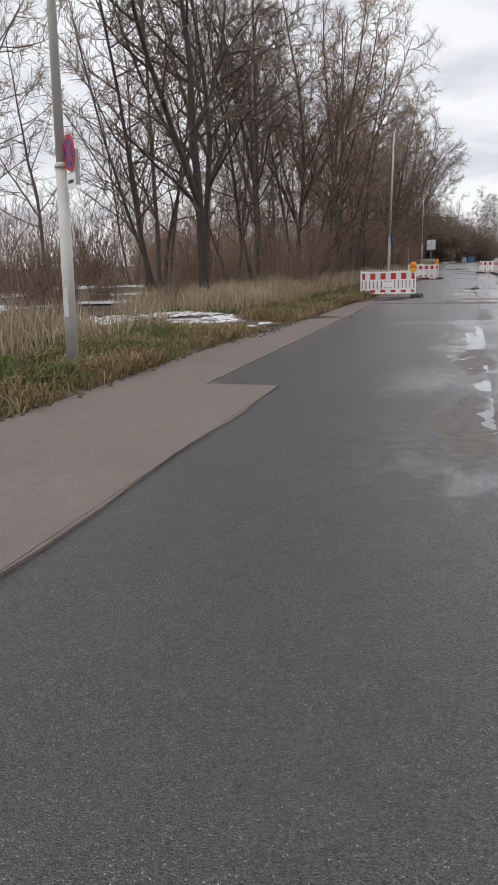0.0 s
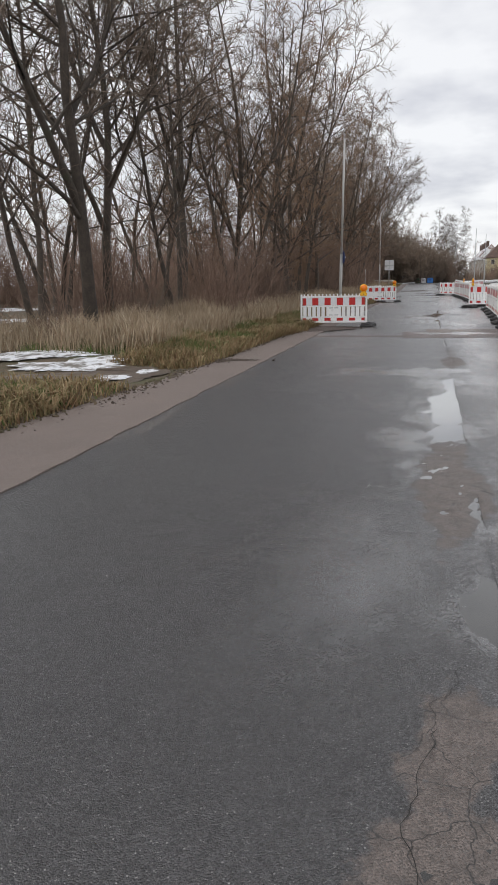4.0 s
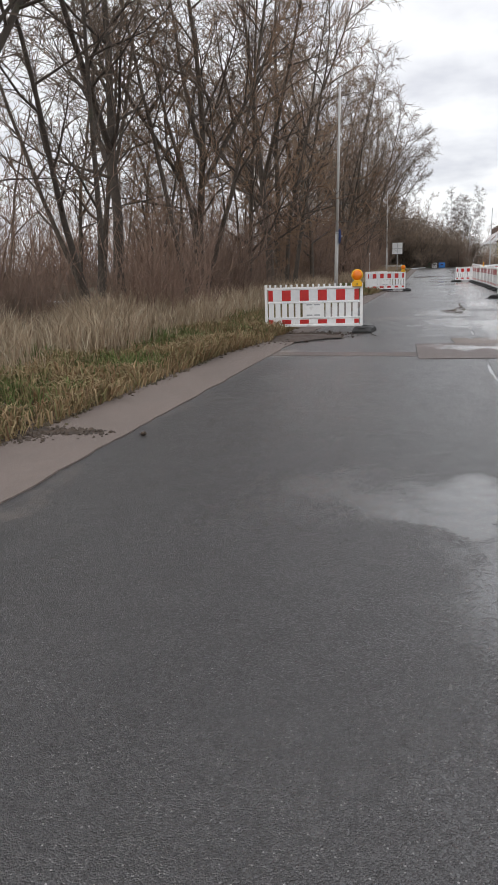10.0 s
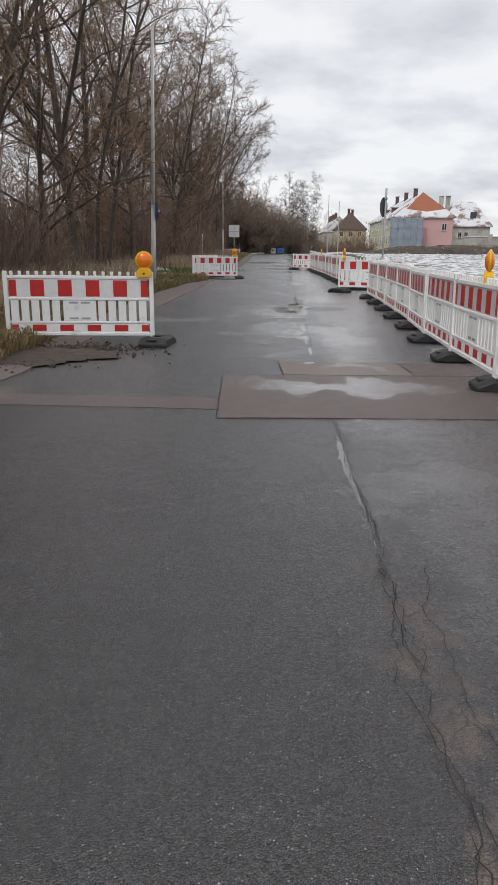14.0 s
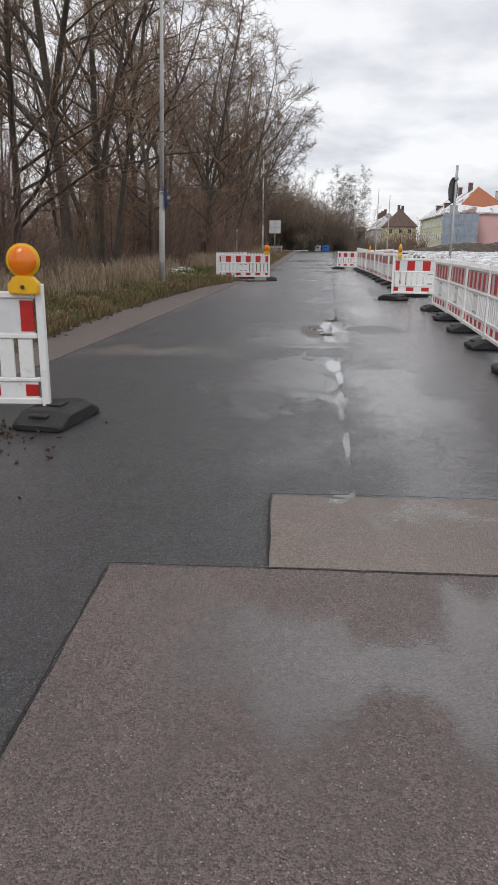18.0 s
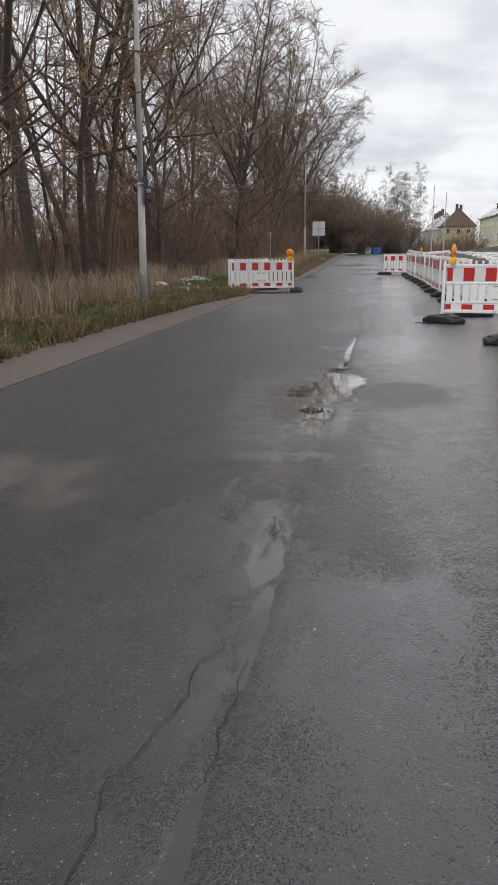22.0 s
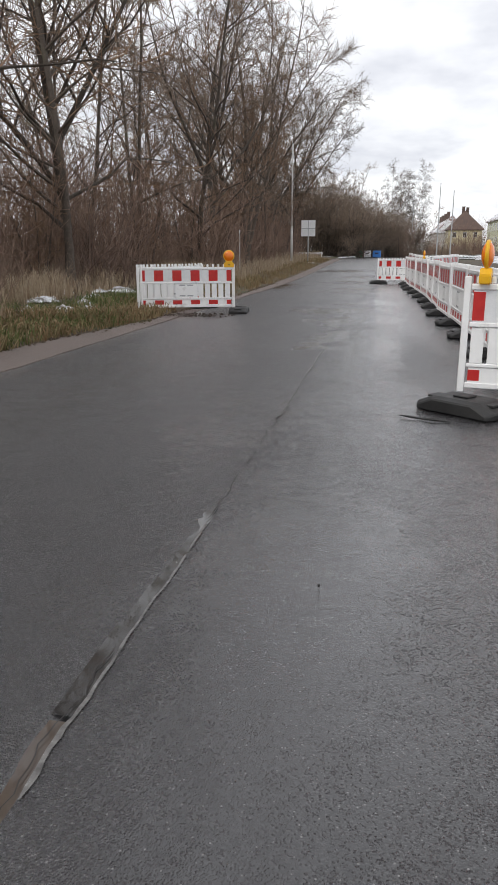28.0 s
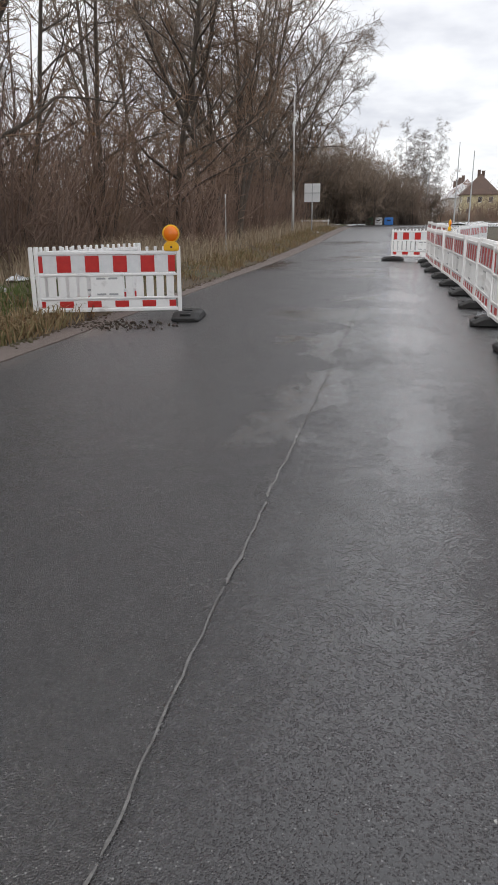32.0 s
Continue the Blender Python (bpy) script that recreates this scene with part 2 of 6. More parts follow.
M["bank"] = plain("rubble_bank", (0.035, 0.027, 0.02), (0.105, 0.08, 0.058), 1.2, (0.85, 0.95), 5.0, 1.0, 0.12, dirt=(0.30, 0.29, 0.28), dirt_cut=(0.60, 0.68), dirt_scale=1.5)
M["litter"] = plain("rotting_leaves", (0.03, 0.021, 0.015), (0.085, 0.058, 0.04), 8.0, (0.4, 0.7), 30.0, 0.4, 0.01)
# pale filler, its colour lightened further for the wet line's sky reflection
M["joint"] = plain("joint_filler", (0.085, 0.082, 0.079), (0.22, 0.213, 0.206), 22.0, (0.12, 0.3), 60.0, 0.8)
M["mud"] = plain("wet_mud", (0.075, 0.056, 0.042), (0.13, 0.10, 0.078), 5.0, (0.35, 0.6), 30.0, 0.6, 0.01)
M["gravel"] = plain("gravel_stone", (0.06, 0.047, 0.037), (0.15, 0.122, 0.10), 9.0, (0.4, 0.7), 40.0, 0.4, vary=0.4)
M["white_plastic"] = plain("white_plastic", (0.84, 0.84, 0.84), (0.90, 0.90, 0.89), 5.0, (0.35, 0.5), 50.0, 0.08, dirt=(0.36, 0.34, 0.31), dirt_cut=(0.58, 0.82), dirt_scale=3.5)
# white foil greyed for the fence seen aslant; its dimness is in the colour
M["foil_dimmed"] = plain("white_reflective_foil", (0.50, 0.51, 0.52), (0.60, 0.61, 0.62), 12.0, (0.3, 0.4), 150.0, 0.06)
# the same foil, painted brighter for panels that face the viewer
M["foil_lit"] = plain("bright_reflective_foil", (0.68, 0.69, 0.71), (0.78, 0.79, 0.80), 12.0, (0.3, 0.4), 150.0, 0.06, dirt=(0.42, 0.40, 0.38), dirt_cut=(0.6, 0.85), dirt_scale=4.0)
M["foil_red"] = plain("red_reflective_foil", (0.46, 0.014, 0.013), (0.56, 0.026, 0.02), 12.0, (0.3, 0.42), 150.0, 0.06)
M["rubber"] = plain("black_recycled_rubber", (0.012, 0.012, 0.013), (0.032, 0.031, 0.03), 6.0, (0.45, 0.7), 70.0, 0.4, 0.006)
M["yellow_plastic"] = plain("yellow_plastic", (0.80, 0.42, 0.01), (0.88, 0.50, 0.015), 8.0, (0.35, 0.5), 60.0, 0.05)
M["galvanised"] = plain("galvanised_steel", (0.34, 0.35, 0.36), (0.47, 0.48, 0.49), 5.0, (0.4, 0.6), 40.0, 0.05, metal=0.35, dirt=(0.22, 0.20, 0.18), dirt_cut=(0.6, 0.85))
M["pole_paint"] = plain("pale_pole_paint", (0.46, 0.45, 0.43), (0.58, 0.57, 0.55), 3.0, (0.5, 0.7), 40.0, 0.08, dirt=(0.26, 0.23, 0.20), dirt_cut=(0.56, 0.8))
M["dark_metal"] = plain("dark_sign_back", (0.03, 0.025, 0.03), (0.05, 0.045, 0.05), 5.0, (0.5, 0.7), 40.0, 0.05)
M["sign_white"] = plain("sign_white", (0.70, 0.71, 0.72), (0.80, 0.80, 0.80), 5.0, (0.4, 0.5), 40.0, 0.03)
M["sign_red"] = plain("sign_red", (0.50, 0.02, 0.03), (0.55, 0.03, 0.04), 5.0, (0.4, 0.5), 40.0, 0.03)
M["sign_blue"] = plain("sign_blue", (0.015, 0.045, 0.2), (0.022, 0.06, 0.25), 5.0, (0.4, 0.5), 40.0, 0.03)
M["soil"] = plain("verge_soil", (0.065, 0.048, 0.033), (0.155, 0.116, 0.076), 2.5, (0.8, 0.95), 25.0, 0.9, 0.03, dirt=(0.07, 0.078, 0.03), dirt_cut=(0.5, 0.66), dirt_scale=0.5)
M["ground"] = plain("field_ground", (0.05, 0.042, 0.03), (0.11, 0.09, 0.06), 0.4, (0.85, 0.95), 8.0, 0.8, 0.05, dirt=(0.055, 0.065, 0.028), dirt_scale=0.2)
M["birch_twig"] = plain("birch_twigs", (0.085, 0.066, 0.056), (0.15, 0.12, 0.10), 3.0, (0.8, 0.95), 20.0, 0.0)
M["chip_grey"] = plain("pale_chip", (0.3, 0.29, 0.28), (0.45, 0.44, 0.42), 20.0, (0.5, 0.7), 60.0, 0.1)
M["snow"] = plain("old_snow", (0.66, 0.68, 0.72), (0.82, 0.83, 0.85), 3.0, (0.6, 0.8), 22.0, 0.6, 0.02, dirt=(0.12, 0.10, 0.075), dirt_cut=(0.46, 0.60), dirt_scale=4.5)
M["snow_field"] = plain("patchy_snow_field", (0.70, 0.72, 0.76), (0.84, 0.85, 0.87), 0.8, (0.6, 0.8), 8.0, 0.6, 0.05, dirt=(0.09, 0.075, 0.05), dirt_cut=(0.45, 0.57), dirt_scale=1.6)
M["bark"] = plain("grey_brown_bark", (0.05, 0.039, 0.031), (0.11, 0.088, 0.07), 6.0, (0.8, 0.95), 30.0, 0.8, 0.02, vary=0.25, dirt=(0.075, 0.085, 0.045), dirt_cut=(0.62, 0.8), dirt_scale=1.2)
M["twig"] = plain("thin_twigs", (0.135, 0.100, 0.076), (0.22, 0.168, 0.127), 3.0, (0.8, 0.95), 20.0, 0.0, vary=0.3)
M["twig_red"] = plain("reddish_twigs", (0.16, 0.100, 0.063), (0.25, 0.163, 0.105), 3.0, (0.8, 0.95), 20.0, 0.0, vary=0.3)
M["scrub"] = plain("scrub_stems", (0.16, 0.106, 0.081), (0.265, 0.18, 0.137), 2.0, (0.85, 0.95), 20.0, 0.0, vary=0.35)
M["pale_bark"] = plain("pale_birch_bark", (0.20, 0.19, 0.18), (0.42, 0.41, 0.39), 4.0, (0.7, 0.9), 20.0, 0.2)
M["dead_leaf"] = plain("dead_leaf", (0.15, 0.08, 0.035), (0.27, 0.155, 0.07), 6.0, (0.7, 0.9), 20.0, 0.0, vary=0.4)


def island_mat(name, stops, rough=0.85):
    m, n, l, p = node_mat(name)
    g = n.new("ShaderNodeNewGeometry")
    l.new(ramp_node(n, l, g.outputs["Random Per Island"], stops), p.inputs["Base Color"])
    p.inputs["Roughness"].default_value = rough
    return m


M["dry_grass"] = island_mat("dry_grass", ((0.0, (0.29, 0.215, 0.14)), (0.4, (0.46, 0.37, 0.26)), (0.75, (0.24, 0.16, 0.10)), (1.0, (0.56, 0.48, 0.36))))
M["edge_grass"] = island_mat("edge_grass", ((0.0, (0.22, 0.13, 0.065)), (0.35, (0.28, 0.20, 0.105)), (0.6, (0.13, 0.125, 0.045)), (0.8, (0.38, 0.29, 0.165)), (1.0, (0.16, 0.09, 0.048))))
M["green_grass"] = island_mat("green_grass", ((0.0, (0.075, 0.105, 0.025)), (0.5, (0.10, 0.135, 0.035)), (0.8, (0.17, 0.16, 0.06)), (1.0, (0.06, 0.085, 0.02))))


def water_mat(name, dark, pale):
    """Shallow murky water: the bed shows through in part."""
    m, n, l, p = node_mat(name)
    co = n.new("ShaderNodeTexCoord").outputs["Object"]
    l.new(ramp_node(n, l, noise_node(n, l, co, 2.0), ((0.35, dark), (0.65, pale))), p.inputs["Base Color"])
    p.inputs["Roughness"].default_value, p.inputs["IOR"].default_value = 0.03, 1.36
    p.inputs["Specular IOR Level"].default_value = 0.6
    p.inputs["Alpha"].default_value = 0.93
    p.inputs["Coat Weight"].default_value, p.inputs["Coat Roughness"].default_value, p.inputs["Coat IOR"].default_value = 1.0, 0.03, 1.36
    bump_node(n, l, p, noise_node(n, l, co, 9.0, 2.0), 0.05, 0.01)
    return m


M["water"] = water_mat("puddle_water", (0.022, 0.021, 0.021), (0.042, 0.039, 0.036))
M["cloudy_water"] = water_mat("cloudy_puddle_water", (0.042, 0.037, 0.033), (0.066, 0.058, 0.051))
M["muddy_water"] = water_mat("muddy_puddle_water", (0.085, 0.066, 0.053), (0.135, 0.108, 0.088))


def lens_mat():
    m, n, l, p = node_mat("amber_lens")
    p.inputs["Base Color"].default_value = (0.85, 0.20, 0.006, 1)
    p.inputs["Roughness"].default_value = 0.18
    p.inputs["Coat Weight"].default_value = 0.4
    return m


M["amber"] = lens_mat()


# ---- mesh helpers ----
def part(name, bm, material, parent=None, label="", smooth=False):
    me = bpy.data.meshes.new(name)
    bm.to_mesh(me)
    bm.free()
    if smooth:
        for f in me.polygons:
            f.use_smooth = True
    me.materials.append(M[material])
    ob = new(name, me)
    if parent is not None:
        ob.parent = parent
    if label:
        tagged(ob, label)
    return ob


def from_arrays(name, verts, faces, material, parent=None, smooth=False):
    me = bpy.data.meshes.new(name)
    me.from_pydata(verts, [], faces)
    me.materials.append(M[material])
    if smooth:
        me.polygons.foreach_set("use_smooth", [True] * len(me.polygons))
    me.update()
    ob = new(name, me)
    if parent is not None:
        ob.parent = parent
    return ob


def thing(name, label, category, group="", m=None):
    ob = tagged(new(name), label, category, group)
    if m is not None:
        ob.matrix_basis = m
    return ob


def add_box(bm, x0, x1, y0, y1, z0, z1, bevel=0.0):
    vs = bmesh.ops.create_cube(bm, size=1.0)["verts"]
    bmesh.ops.scale(bm, vec=(x1 - x0, y1 - y0, z1 - z0), verts=vs)
    bmesh.ops.translate(bm, vec=((x0 + x1) / 2, (y0 + y1) / 2, (z0 + z1) / 2), verts=vs)
    if bevel:
        es = list({e for v in vs for e in v.link_edges})
        bmesh.ops.bevel(bm, geom=es, offset=bevel, segments=1, affect="EDGES", profile=0.5)
    return bm


def box(x0, x1, y0, y1, z0, z1, bevel=0.0):
    return add_box(bmesh.new(), x0, x1, y0, y1, z0, z1, bevel)


def cyl(r0, r1, h, seg=14, m=None, bevel=0.0):
    bm = bmesh.new()
    bmesh.ops.create_cone(bm, cap_ends=True, segments=seg, radius1=r0, radius2=r1, depth=h, matrix=Matrix.Translation((0, 0, h / 2)))
    if bevel:
        bmesh.ops.bevel(bm, geom=[e for e in bm.edges if len(e.link_faces) == 2 and e.calc_face_angle(0) > 1.0], offset=bevel, segments=2, affect="EDGES")
    if m is not None:
        bmesh.ops.transform(bm, matrix=m, verts=bm.verts)
    return bm


def gz(y):
    """Height of the street: level, then a gentle climb to the crossing street."""
    s = min(max((y - 58.0) / 40.0, 0.0), 1.0)
    return 0.6 * s * s * (3 - 2 * s)


def smooth_noise(x, y, seed):
    """Lattice noise in -1..1 for arrays."""
    xi, yi = np.floor(x).astype(np.int64), np.floor(y).astype(np.int64)
    fx, fy = x - xi, y - yi
    fx, fy = fx * fx * (3 - 2 * fx), fy * fy * (3 - 2 * fy)

    def h(a, b):
        k = (a * 374761393 + b * 668265263 + seed * 1442695041) & 0x7FFFFFFF
        k = ((k ^ (k >> 13)) * 1274126177) & 0x7FFFFFFF
        return ((k ^ (k >> 16)) & 0xFFFF) / 32767.5 - 1.0

    return (h(xi, yi) * (1 - fx) + h(xi + 1, yi) * fx) * (1 - fy) + (h(xi, yi + 1) * (1 - fx) + h(xi + 1, yi + 1) * fx) * fy


def fractal(x, y, seed, octaves=4):
    return sum(smooth_noise(x * 2.03**k, y * 2.03**k, seed + k) * 0.55**k for k in range(octaves))


def spread(x, y, spots, seed, warp=(0.10, 0.30)):
    """Soft ragged fields round the given spots (x, y, half width, half length, weight)."""
    wx = x + warp[0] * fractal(x * 2.6, y * 1.6, seed)
    wy = y + warp[1] * fractal(x * 2.2, y * 1.1, seed + 40)
    out = np.zeros_like(x)
    for cx, cy, rx, ry, w in spots:
        out = np.maximum(out, w * np.exp(-1.2 * (((wx - cx) / rx) ** 2 + ((wy - cy) / ry) ** 2)))
    return out


def joint_x(y):
    """The long joint runs a little off straight."""
    y = np.asarray(y, float)
    jag = 0.007 * smooth_noise(y * 2.3, y * 0.0, 71) + 0.006 * smooth_noise(y * 6.1, y * 0.0, 72)
    return 0.03 + jag - 0.03 * np.clip((y - 18.0) / 4.0, 0, 1) + 0.012 * np.clip((y - 33.0) / 2.0, 0, 1)


def grid(name, xs, ys, material, z0, skirt=0.05):
    """Part of the road as a fine relief with hollows, and with the fields wet, worn and sand on its points."""
    X, Y = np.meshgrid(np.array(xs, float), np.array(ys, float))
    X, Y = X.ravel(), Y.ravel()
    dip = spread(X, Y, PUDDLES_ACROSS, 5, (0.03, 0.07))
    if "right" not in name:
        dip = np.maximum(dip, spread(X, Y, PUDDLES, 5, (0.05, 0.25)))
    if "left" in name:
        dip = np.maximum(dip, spread(X, Y, PUDDLES_JOINT, 6, (0.012, 0.3)))
    wet = np.maximum(spread(X, Y, FILMS, 11, (0.22, 0.45)), np.clip(dip * 1.5, 0, 1))
    side = np.clip((X + 0.25 + 0.25 * fractal(X * 2.0, Y * 1.2, 61, 3)) / 0.7, 0, 1)
    if "lane" in name:
        wet = np.maximum(np.where((X > 0.12) & (dip < 0.2), np.minimum(wet, 0.95), wet), 0.6 * side)
    dull = spread(X, Y, DULL, 53, (0.08, 0.15))
    wet = wet * (1 - np.clip(dull * 1.4, 0, 1)) - 0.5 * dull
    worn = spread(X, Y, WORN, 17, (0.10, 0.25))
    wet *= 1 - 0.75 * np.clip(worn * 1.3 - np.clip(dip * 2, 0, 1), 0, 1)
    sand = spread(X, Y, SAND, 23, (0.2, 0.3))
    lift = np.array([gz(v) for v in ys]).repeat(len(xs))
    rise = np.clip(np.abs(X) / 0.02, 0, 1) if "lane" in name else 1.0
    Z = lift + z0 * rise - 0.015 * dip + 0.0022 * fractal(X * 11, Y * 8, 31, 3) + 0.003 * fractal(X * 1.1, Y * 0.8, 37, 3) - np.clip(worn * 1.6, 0, 1) * 0.011 * np.clip(np.abs(fractal(X * 9, Y * 7, 41, 3)) - 0.12, 0, 1) + 0.004 * np.clip(worn, 0, 1)
    Z -= 0.05 * spread(X, Y, POTHOLE, 47, (0.08, 0.15)) * (0.3 + 0.7 * np.abs(fractal(X * 8, Y * 8, 43, 3)))
    if "right" in name:
        Z = np.where(dip < 0.06, np.maximum(Z, lift - 0.0035), Z)
    w, h = len(xs), len(ys)
    verts = np.stack([X + joint_x(Y) * np.exp(-np.abs(X) * 1.5), Y, Z], 1)
    i = (np.arange(h - 1)[:, None] * w + np.arange(w - 1)[None, :]).ravel()
    faces = np.stack([i, i + 1, i + w + 1, i + w], 1).tolist()
    rim = [*range(w), *range(2 * w - 1, h * w, w), *range(h * w - 2, (h - 1) * w - 1, -1), *range((h - 2) * w, 0, -w)]
    base = len(verts)
    k = len(rim)
    verts = np.concatenate([verts, verts[rim], verts[rim] - np.array((0, 0, skirt))]).tolist()
    faces += [(base + q, base + k + q, base + k + (q + 1) % k, base + (q + 1) % k) for q in range(k)]
    ob = from_arrays(name, verts, faces, material, smooth=True)
    pad = np.zeros(2 * k)
    for key, field in (("wet", wet), ("worn", worn), ("sand", sand)):
        ob.data.attributes.new(key, "FLOAT", "POINT").data.foreach_set("value", np.concatenate([field, pad]).astype(np.float32))
    return ob


def steps(*stops):
    """Stops of (from, to, step), joined into one rising list."""
    out = [stops[0][0]]
    for a, b, s in stops:
        n = max(1, int(round((b - a) / s)))
        out += [a + (b - a) * (k + 1) / n for k in range(n)]
    return out


def strip_mesh(name, left, right, y0, y1, dy, z0, material, thick=0.0, wob=0.0, seed=0, across=1, rough_z=0.0):
    """A ribbon along the street; left and right give x at y; optional ragged edges."""
    rnd = random.Random(seed)
    n = max(1, int(round((y1 - y0) / dy)))
    verts, faces = [], []
    w = across + 1
    for k in range(n + 1):
        y = y0 + (y1 - y0) * k / n
        a = left(y) + wob * (noise.noise((y * 1.7, seed * 3.1, 0)) + 0.5 * noise.noise((y * 6.0, seed, 4)))
        b = right(y) + wob * (noise.noise((y * 1.9, seed * 5.3, 9)) + 0.5 * noise.noise((y * 6.5, seed, 7)))
        for j in range(w):
            x = a + (b - a) * j / across
            verts.append((x, y, gz(y) + z0 + (rough_z * noise.noise((x * 1.3, y * 1.3, seed)) if rough_z else 0)))
    for k in range(n):
        for j in range(across):
            i = k * w + j
            faces.append((i, i + 1, i + w + 1, i + w))
    if thick:
        base = len(verts)
        verts += [(x, y, z - thick) for x, y, z in verts[:base]]
        rim = [k * w for k in range(n + 1)]
        rim2 = [k * w + across for k in range(n + 1)]
        for k in range(n):
            faces.append((rim[k], rim[k + 1], rim[k + 1] + base, rim[k] + base))
            faces.append((rim2[k + 1], rim2[k], rim2[k] + base, rim2[k + 1] + base))
        for j in range(across):
            faces.append((j + 1, j, j + base, j + 1 + base))
            faces.append((n * w + j, n * w + j + 1, n * w + j + 1 + base, n * w + j + base))
    return from_arrays(name, verts, faces, material, smooth=rough_z > 0)


def blob(name, cx, cy, rx, ry, z, material, seed, thick=0.004, rag=0.35, turn=0.0, n=56, dome=0.0, base=None):
    """A flat spread with a ragged outline, lying on the ground."""
    verts, faces = [], []
    rings = 4 if dome else 1
    for q in range(rings, 0, -1):
        f = q / rings
        for k in range(n):
            a = 2 * math.pi * k / n
            r = 1 + rag * (noise.noise((math.cos(a) * 1.4, math.sin(a) * 1.4, seed * 2.7)) + 0.55 * noise.noise((math.cos(a) * 4, math.sin(a) * 4, seed + 8.0)) + 0.35 * noise.noise((math.cos(a) * 11, math.sin(a) * 11, seed + 3.0)))
            px, py = rx * r * f * math.cos(a), ry * r * f * math.sin(a)
            x, y = cx + px * math.cos(turn) - py * math.sin(turn), cy + px * math.sin(turn) + py * math.cos(turn)
            h = thick if not dome else 0.004 + dome * (1 - f * f) * (0.7 + 0.6 * noise.noise((x * 3, y * 3, seed)))
            verts.append((x, y, (base(x, y) if base else gz(y)) + z + h))
    verts.append((cx, cy, (base(cx, cy) if base else gz(cy)) + z + (thick if not dome else 0.004 + dome)))
    for q in range(rings - 1):
        for k in range(n):
            a, b = q * n + k, q * n + (k + 1) % n
            faces.append((a, b, b + n, a + n))
    c = len(verts) - 1
    o = (rings - 1) * n
    faces += [(o + k, o + (k + 1) % n, c) for k in range(n)]
    return from_arrays(name, verts, faces, material, smooth=dome > 0)


def ribbon(name, pts, width, z, material, seed=0, jitter=0.02, step=0.06):
    """A thin irregular line on the road: a crack or a joint."""
    verts, faces = [], []
    line = []
    for (x0, y0), (x1, y1) in zip(pts, pts[1:]):
        d = math.hypot(x1 - x0, y1 - y0)
        k = max(1, int(d / step))
        line += [(x0 + (x1 - x0) * i / k, y0 + (y1 - y0) * i / k) for i in range(k)]
    line.append(pts[-1])
    for i, (x, y) in enumerate(line):
        xa, ya = line[max(i - 1, 0)]
        xb, yb = line[min(i + 1, len(line) - 1)]
        d = math.hypot(xb - xa, yb - ya) or 1
        nx, ny = -(yb - ya) / d, (xb - xa) / d
        off = jitter * (noise.noise((x * 5, y * 5, seed)) + 0.6 * noise.noise((x * 17, y * 17, seed + 2)))
        w = width * (0.45 + 0.7 * abs(noise.noise((x * 7, y * 7, seed + 5.0)))) * (0.3 if i in (0, len(line) - 1) else 1)
        x, y = x + nx * off + float(joint_x(y)) * math.exp(-abs(x) * 1.5), y + ny * off
        verts += [(x - nx * w / 2, y - ny * w / 2, gz(y) + z), (x + nx * w / 2, y + ny * w / 2, gz(y) + z)]
    faces = [(2 * i, 2 * i + 1, 2 * i + 3, 2 * i + 2) for i in range(len(line) - 1)]
    return from_arrays(name, verts, faces, material)


def broken(name, label, pts, width, z, material, seed, jitter, long, gap, skip=()):
    """A joint that shows in lengths with gaps between them."""
    rnd = random.Random(seed)
    y, y1 = pts[0][1], pts[-1][1]
    while y < y1:
        ln = rnd.uniform(*long)
        a, b = y, min(y + ln, y1)
        if not any(lo < b and a < hi for lo, hi in skip):
            x = pts[0][0] + rnd.uniform(-0.006, 0.006)
            tagged(ribbon(name, [(x, a), (x + rnd.uniform(-0.01, 0.01), (a + b) / 2), (x, b)], width * rnd.uniform(0.6, 1.2), z, material, seed + int(a * 7), jitter, 0.04), label, "joint", "road joints", kind="structure")
        y = b + rnd.uniform(*gap)


class Tubes:
    """Collects tapered branches of a tree in one mesh."""

    def __init__(self):
        self.v, self.f = [], []

    def add(self, pts, radii, sides):
        base = len(self.v)
        for i, p in enumerate(pts):
            d = pts[min(i + 1, len(pts) - 1)] - pts[max(i - 1, 0)]
            d.normalize()
            u = d.orthogonal().normalized()
            w = d.cross(u)
            r = radii[i]
            if i == len(pts) - 1 and sides <= 4:
                self.v.append(tuple(p))
            else:
                for k in range(sides):
                    a = 2 * math.pi * k / sides
                    self.v.append(tuple(p + (u * math.cos(a) + w * math.sin(a)) * r))
        for i in range(len(pts) - 1):
            a = base + i * sides
            if i == len(pts) - 2 and sides <= 4:
                tip = a + sides
                self.f += [(a + k, a + (k + 1) % sides, tip) for k in range(sides)]
            else:
                self.f += [(a + k, a + (k + 1) % sides, a + sides + (k + 1) % sides, a + sides + k) for k in range(sides)]


def wander(rnd, start, way, length, n, bend, lift):
    pts, p, d = [start.copy()], start.copy(), way.normalized()
    for _ in range(n):
        d = (d + Vector((rnd.gauss(0, bend), rnd.gauss(0, bend), rnd.gauss(0, bend) + lift))).normalized()
        p = p + d * (length / n)
        pts.append(p.copy())
    return pts


def side_way(rnd, d, angle):
    u = d.orthogonal().normalized()
    w = d.cross(u)
    a = rnd.uniform(0, 2 * math.pi)
    return (d * math.cos(angle) + (u * math.cos(a) + w * math.sin(a)) * math.sin(angle)).normalized()


